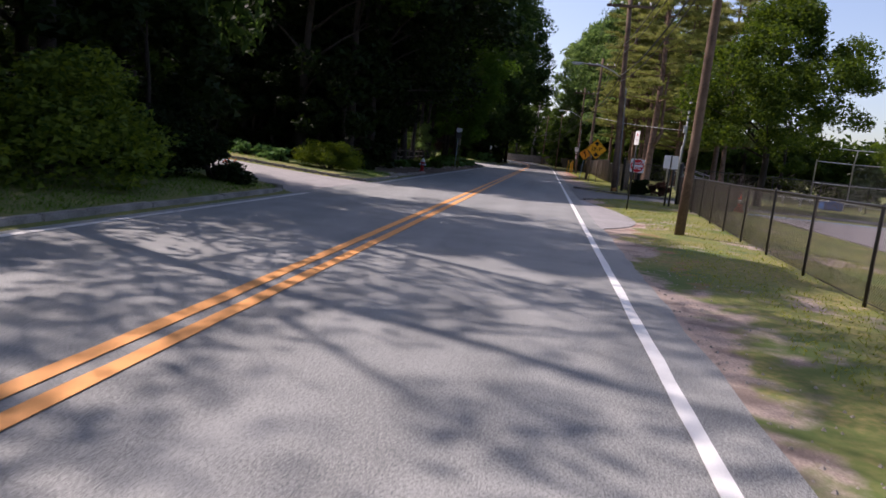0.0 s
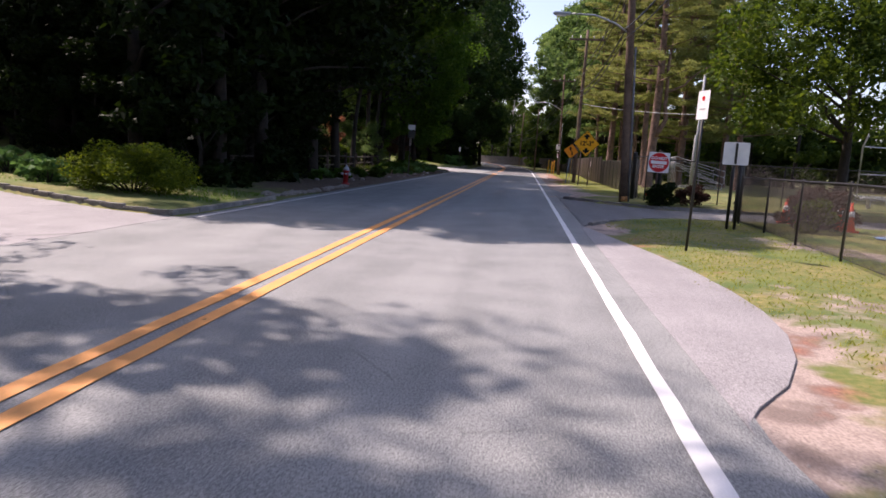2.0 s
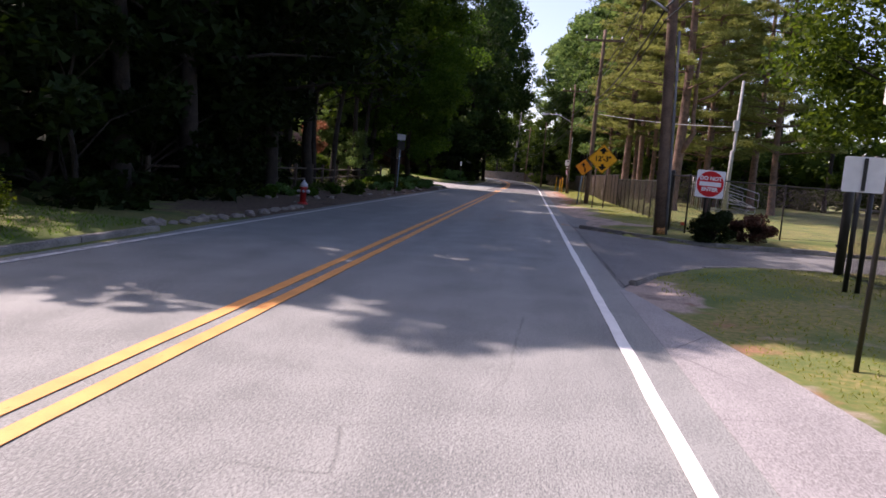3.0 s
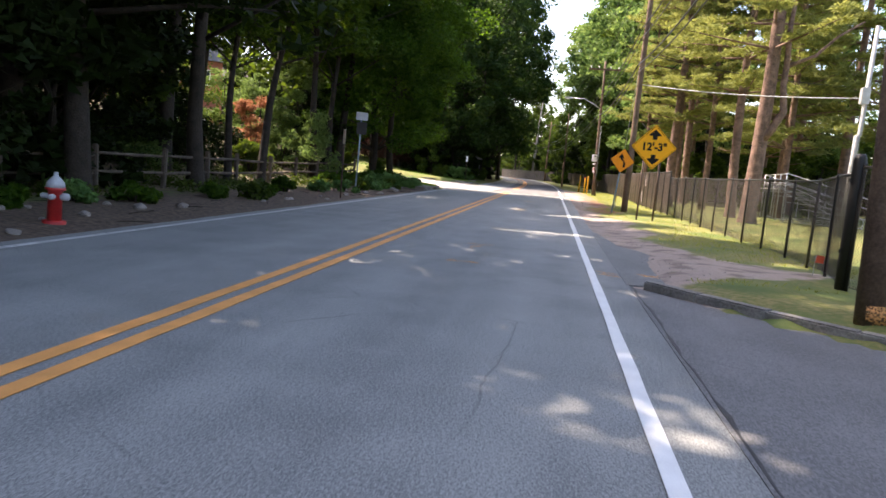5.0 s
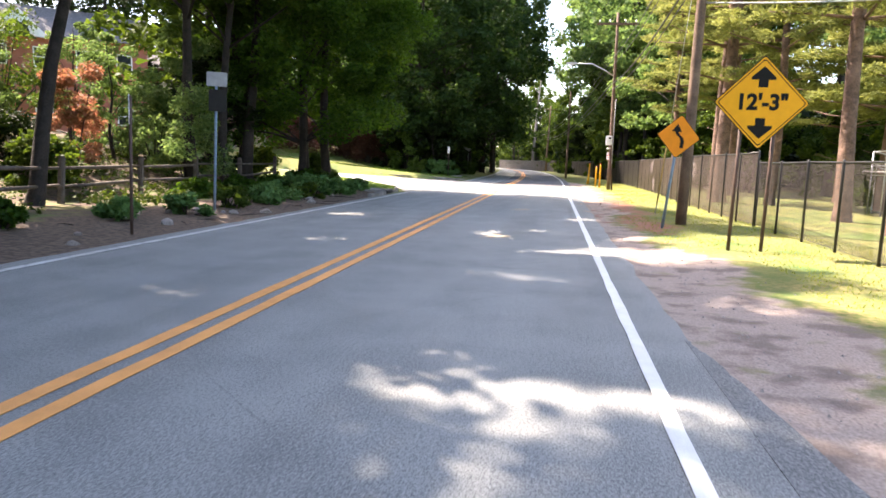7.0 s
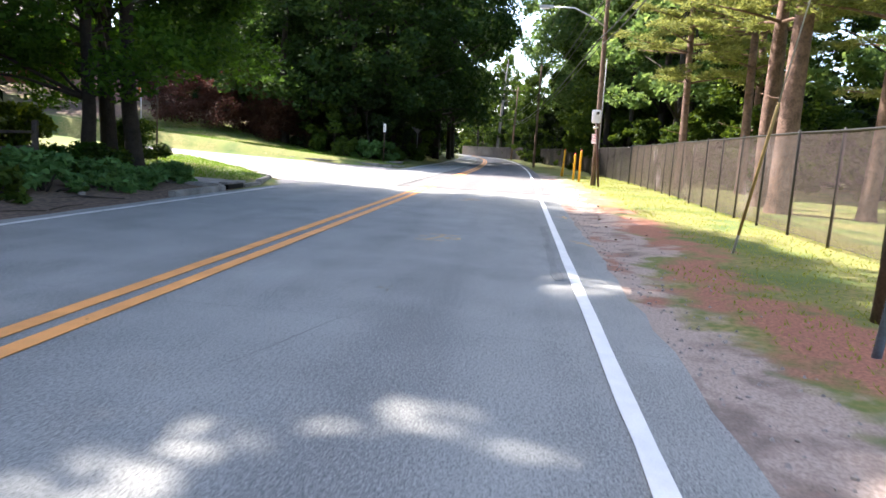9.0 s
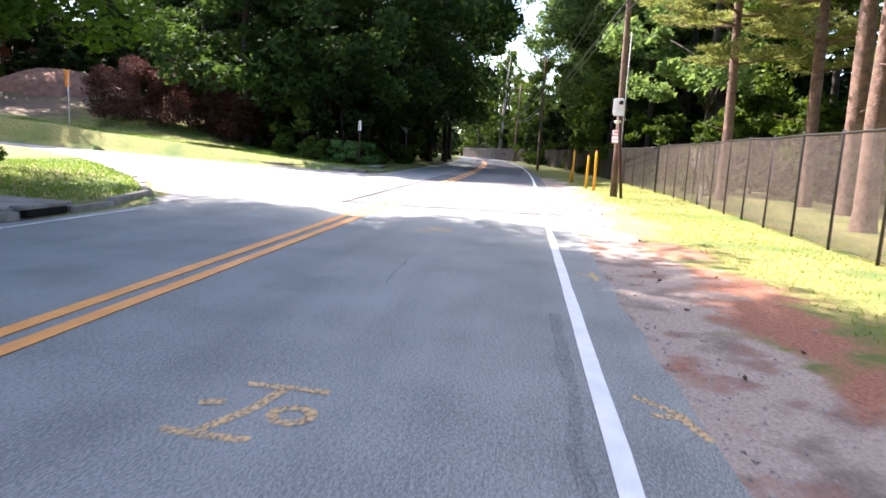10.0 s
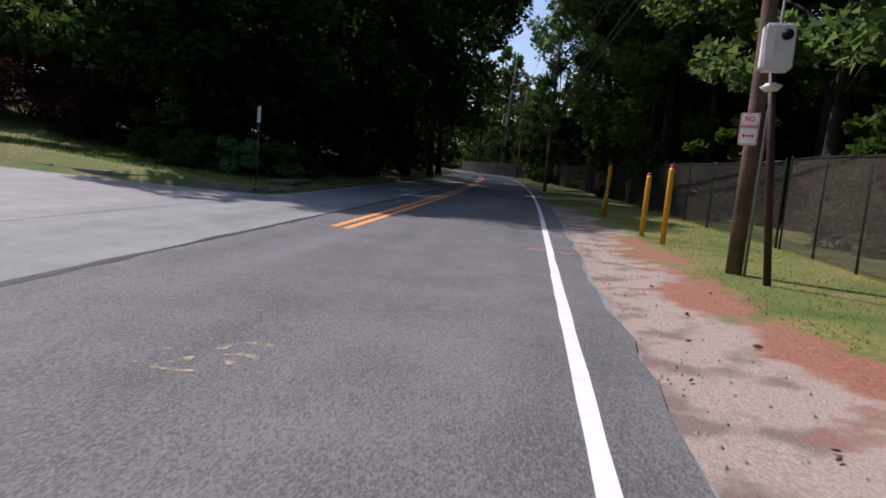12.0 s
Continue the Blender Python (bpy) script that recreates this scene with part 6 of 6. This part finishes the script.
CONE = cone_mesh()
cone_spots = [(4.02, 68.6), (4.45, 67.7), (4.39, 72.0), (4.45, 70.6), (4.42, 67.6), (4.6, 66.7)] + [(rt.uniform(3.95, 5.1), rt.uniform(55, 73)) for _ in range(14)]
for x, y in cone_spots:
    s = rt.uniform(0.45, 0.75)
    solo("pine_cone", CONE, M_CONEC, "brown pine cone lying on the dirt shoulder", "pine cone", "fallen pine cones", m=pose(x, y, float(land(x, y)) + 0.022, 90, rt.uniform(-10, 10), rt.uniform(0, 360)) @ Matrix.Diagonal((s, s, s, 1)))

gravel_v, gravel_f = [], []
rgv = np.random.default_rng(17)
for k in range(1800):
    y = rgv.uniform(-3, 82)
    x = 3.82 + abs(rgv.normal(0, 0.45)) + 0.5 * rgv.uniform() * (33 < y < 48)
    if 11.4 < y < 33.2:
        continue
    s = rgv.uniform(0.006, 0.02)
    z = float(land(x, y))
    o = len(gravel_v)
    a = rgv.uniform(0, 6.28)
    ca, sa = math.cos(a) * s, math.sin(a) * s
    gravel_v += [(x + ca, y + sa, z), (x - sa, y + ca, z), (x - ca, y - sa, z), (x + sa, y - ca, z), (x + ca * 0.2, y + sa * 0.3, z + s * 1.1)]
    gravel_f += [(o, o + 1, o + 4), (o + 1, o + 2, o + 4), (o + 2, o + 3, o + 4), (o + 3, o, o + 4)]
solo("gravel", mesh_from("gravel", gravel_v, gravel_f), M_ROCK, "loose grey gravel along the broken road edge", "gravel", kind="stuff")


# broken asphalt along the worn shoulder
edge_pts = [(3.74, 32.85), (4.1, 33.0), (4.75, 33.5), (5.05, 34.3), (4.9, 35.0), (5.1, 35.6), (4.6, 36.2), (4.45, 37.1), (4.1, 37.8), (4.0, 39.0), (3.86, 40.4), (3.74, 41.0)]
shoulder = []
for k in range(len(edge_pts) - 1):
    (ax, ay), (bx, by) = edge_pts[k], edge_pts[k + 1]
    for j in range(8):
        q = j / 8
        wob_k = 0.05 * noise.noise(Vector((k * 3.1 + j * 0.9, 5.0, 0))) + 0.03 * noise.noise(Vector((k * 8 + j * 3.0, 1.0, 0)))
        shoulder.append((ax + (bx - ax) * q + wob_k, ay + (by - ay) * q + wob_k))
solo("pavement_shoulder", slab("pavement_shoulder", *flat(shoulder, 0.004)), M_STRIP, "cracked old asphalt shoulder breaking into dirt", "pavement", kind="structure")
rub_v, rub_f = [], []
for k in range(90):
    y = rgv.uniform(43.5, 62)
    x = 3.84 + abs(rgv.normal(0, 0.2))
    sz, n = rgv.uniform(0.008, 0.024), rgv.integers(5, 8)
    z, o, a0 = float(land(x, y)), len(rub_v), rgv.uniform(0, 6.28)
    top = 0.006 + 0.28 * sz
    for lift, q in ((-0.01, 1.0), (top, 0.82)):
        for j in range(n):
            w = a0 + 2 * math.pi * j / n
            rr = sz * q * (0.75 + 0.45 * math.sin(j * 2.7 + k))
            rub_v.append((x + rr * math.cos(w), y + 1.3 * rr * math.sin(w), z + lift))
    rub_f += [(o + j, o + (j + 1) % n, o + n + (j + 1) % n, o + n + j) for j in range(n)] + [tuple(o + n + j for j in range(n))]
solo("asphalt_rubble", mesh_from("asphalt_rubble", rub_v, rub_f), M_ROCK, "broken grey asphalt lumps along the road edge", "rubble", kind="stuff")


# ---- court and field ----
solo("court", slab("court", *flat([(9.3, -30), (26, -30), (27, 24), (10.5, 24.2)], 0.075)), M_COURT, "faded grey court surface behind the fence", "court", kind="structure")
solo("court_line", slab("court_line", *flat([(10.0, 23.2), (19.0, 23.2), (19.0, 23.8), (10.2, 23.8)], 0.080), 0.003), M_COURTB, "faded blue painted band along the court edge", "court line", kind="structure")
bs = thing("backstop", "grey chain link baseball backstop on the field", "backstop", m=pose(27, 50, 0, 0, 0, -25))
for k, (px, py) in enumerate([(-4.5, -2.0), (-2.2, 0), (2.2, 0), (4.5, -2.0)]):
    part("post", tube_mesh("post", [(px, py, -0.2), (px, py, 3.2), (px * 0.93, py - 1.0, 4.2)], [0.05, 0.05, 0.045], 8), M_GALV, bs)
for z in (0.1, 1.6, 3.2):
    part("rail", tube_mesh("rail", [(-4.5, -2, z), (-2.2, 0, z), (2.2, 0, z), (4.5, -2, z)], [0.035] * 4, 6), M_GALV, bs)
part("rail", tube_mesh("rail", [(-4.2, -3, 4.2), (-2.05, -1, 4.2), (2.05, -1, 4.2), (4.2, -3, 4.2)], [0.035] * 4, 6), M_GALV, bs)
wv, wf = [], []
for k in range(90):
    x = -2.2 + k * 0.05
    v, f = tube([(x, 0, 0.1), (x, 0, 3.2)], [0.006, 0.006], 3)
    o = len(wv)
    wv += v
    wf += [tuple(i + o for i in q) for q in f]
part("wire_mesh", mesh_from("wire_mesh", wv, wf), M_GALV, bs)
for y in (39.5, 42.5):
    br = thing("bench", "long white bench rail on the field", "bench", "field benches", m=pose(20, y, 0.05, 0, 0, 3))
    part("seat", box(5.5, 0.28, 0.05, 0.01, (0, 0, 0.45)), M_SIGNW, br)
    for dx in (-2.4, 0, 2.4):
        part("leg", box(0.06, 0.3, 0.44, 0.008, (dx, 0, 0.2)), M_GALV, br)
tarp = thing("blue_crate", "blue plastic bin standing on the field edge", "bin", m=pose(19.0, 38.6, 0.05, 0, 0, 12))
part("body", box(1.15, 0.6, 0.42, 0.05, (0, 0, 0.21)), M_BLUE, tarp)
part("lid", box(1.2, 0.64, 0.07, 0.03, (0, 0, 0.45)), M_BLUE, tarp)
part("handle", box(0.3, 0.2, 0.1, 0.03, (0.1, 0, 0.53)), M_BLUE, tarp)


def bleacher(x, y, turn):
    """Small aluminium stand: stepped planks on raked frames, with a railed back."""
    t = thing("bleacher", "small grey aluminium bleacher with sloping side rails", "bleacher", m=pose(x, y, float(land(x, y)), 0, 0, turn))
    for k in range(5):
        dx, z = 3.0 - 0.7 * k, 0.42 + 0.3 * k
        part("seat_plank", box(0.28, 5.6, 0.045, 0.008), M_ALU, t, "", pose(dx, 2.8, z))
        part("foot_plank", box(0.24, 5.6, 0.04, 0.008), M_ALU, t, "", pose(dx - 0.34, 2.8, z - 0.2))
    for dy in (0.15, 2.8, 5.45):
        part("frame", mesh_from("frame", *joined(tube([(3.1, dy, 0), (3.1, dy, 0.4), (0.1, dy, 1.6), (0.1, dy, 0)], [0.028] * 4, 6), tube([(0.1, dy, 0.05), (3.1, dy, 0.05)], [0.025] * 2, 6), tube([(1.6, dy, 0.05), (1.6, dy, 1.0)], [0.025] * 2, 6))), M_GALV, t)
    for dy in (0.05, 5.55):
        for lift in (0.55, 0.95):
            part("side_rail", tube_mesh("side_rail", [(3.2, dy, 0.2 + lift * 0.4), (3.2, dy, 0.3 + lift), (0.0, dy, 1.15 + lift), (0.0, dy, 0.6)], [0.024] * 4, 6), M_GALV, t)
    for z in (1.3, 1.7, 2.08):
        part("back_rail", tube_mesh("back_rail", [(0, 0.05, z), (0, 5.55, z)], [0.022] * 2, 6), M_GALV, t)
    for k in range(5):
        part("back_post", tube_mesh("back_post", [(0, 0.05 + 1.375 * k, 0), (0, 0.05 + 1.375 * k, 2.08)], [0.026] * 2, 6), M_GALV, t)


bleacher(12.5, 54.6, -8)
flag = thing("survey_flag", "small orange survey flag beside the fence", "flag", m=pose(6.7, 35.1, float(land(6.7, 35.1))))
part("wire", tube_mesh("wire", [(0, 0, -0.1), (0.02, 0, 0.3)], [0.004, 0.004], 5), M_GALV, flag)
part("cloth", box(0.13, 0.006, 0.11, 0.002), M_CONE, flag, "orange plastic flag", pose(0.08, 0, 0.25, 0, 6, 15))


def traffic_cone(x, y):
    t = thing("traffic_cone", "orange-red traffic cone behind the fence", "traffic cone", "traffic cones", m=pose(x, y, float(land(x, y)) + 0.02))
    part("base", box(0.36, 0.36, 0.04, 0.01, (0, 0, 0.02)), M_CONE, t)
    part("body", tube_mesh("body", [(0, 0, 0.04), (0, 0, 0.7)], [0.14, 0.03], 14), M_CONE, t)
    part("band", tube_mesh("band", [(0, 0, 0.36), (0, 0, 0.48)], [0.094, 0.075], 14), M_SIGNW, t, "white reflective band")


for x, y in ((9.65, 27.3), (10.25, 27.6), (10.1, 24.7), (10.3, 25.6)):
    traffic_cone(x, y)
flag = thing("marker_flag", "small orange marker flag stuck in the grass", "marker flag", m=pose(7.4, 35.9, float(land(7.4, 35.9))))
part("stake", tube_mesh("stake", [(0, 0, -0.05), (0, 0, 0.2)], [0.006, 0.005], 6), M_BROWNPOST, flag)
part("flag", box(0.12, 0.012, 0.11, 0.004, (0.05, 0, 0.14)), M_CONE, flag)


# ---- house on the bank ----
def house(x, y, turn, label, w=11, d=8, h=5.2):
    t = thing("house", label, "house", "houses", m=pose(x, y, float(land(x, y)) - 0.3, 0, 0, turn))
    wall = box(w, d, h, 0.02, (0, 0, h / 2))
    part("wall", wall, M_BRICK, t, "red brick wall")
    rv = [(-w / 2 - 0.4, -d / 2 - 0.4, h), (w / 2 + 0.4, -d / 2 - 0.4, h), (w / 2 + 0.4, d / 2 + 0.4, h), (-w / 2 - 0.4, d / 2 + 0.4, h), (-w / 2 - 0.4, 0, h + 2.6), (w / 2 + 0.4, 0, h + 2.6)]
    part("roof", mesh_from("roof", rv, [(0, 1, 5, 4), (2, 3, 4, 5), (1, 2, 5), (3, 0, 4), (0, 3, 2, 1)]), M_ROOF, t, "grey shingle roof")
    gx0 = -w / 2 + 2.9
    gab = part("gable", mesh_from("gable", [(-1.8, -d / 2 - 0.45, h - 0.2), (1.8, -d / 2 - 0.45, h - 0.2), (0, -d / 2 - 0.45, h + 1.6), (-1.8, -d / 2 + 2, h - 0.2), (1.8, -d / 2 + 2, h - 0.2), (0, -d / 2 + 2.4, h + 1.6)], [(0, 1, 2), (0, 2, 5, 3), (1, 4, 5, 2), (3, 5, 4), (0, 3, 4, 1)]), M_SIGNW, t, "white painted gable", pose(gx0, 0, 0))
    arch = [(0.62 * math.cos(a * math.pi / 10), 0.62 * math.sin(a * math.pi / 10)) for a in range(11)]
    part("fanlight", plate(arch, 0.03), M_GLASS, gab, "half-round dark window", pose(0, -d / 2 - 0.48, h + 0.05))
    for k in range(4):
        for z in (1.5, h - 1.5):
            win = part("window", box(1.1, 0.1, 1.4, 0.01), M_SIGNW, t, "white framed window", pose(-w / 2 + 1.6 + k * (w - 3.2) / 3, -d / 2 - 0.02, z))
            for sz in (-0.32, 0.32):
                part("pane", box(0.9, 0.02, 0.56, 0.004), M_GLASS, win, "dark glass pane", pose(0, -0.05, sz))


house(-34.7, 81.7, 40, "red brick house with white gable up the bank", h=6.8)
house(-40, 99, 50, "brick house above the side street")

# ---- close the file: pieces that repeat on the ground ----
for k in range(140):
    x, y = rt.uniform(-6.2, -3.8), rt.uniform(33, 58)
    a, s = rt.uniform(0, 360), rt.uniform(0.15, 0.5)
    if k < 40:
        solo("twig", tube_mesh("twig", [(-s, 0, 0), (0, 0.04 * s, 0.01), (s, -0.05 * s, 0)], [0.008, 0.007, 0.003], 5), M_BARK, "fallen brown twig in leaf litter", "twig", "fallen twigs", m=pose(x, y, float(land(x, y)) + 0.01, 0, 0, a))
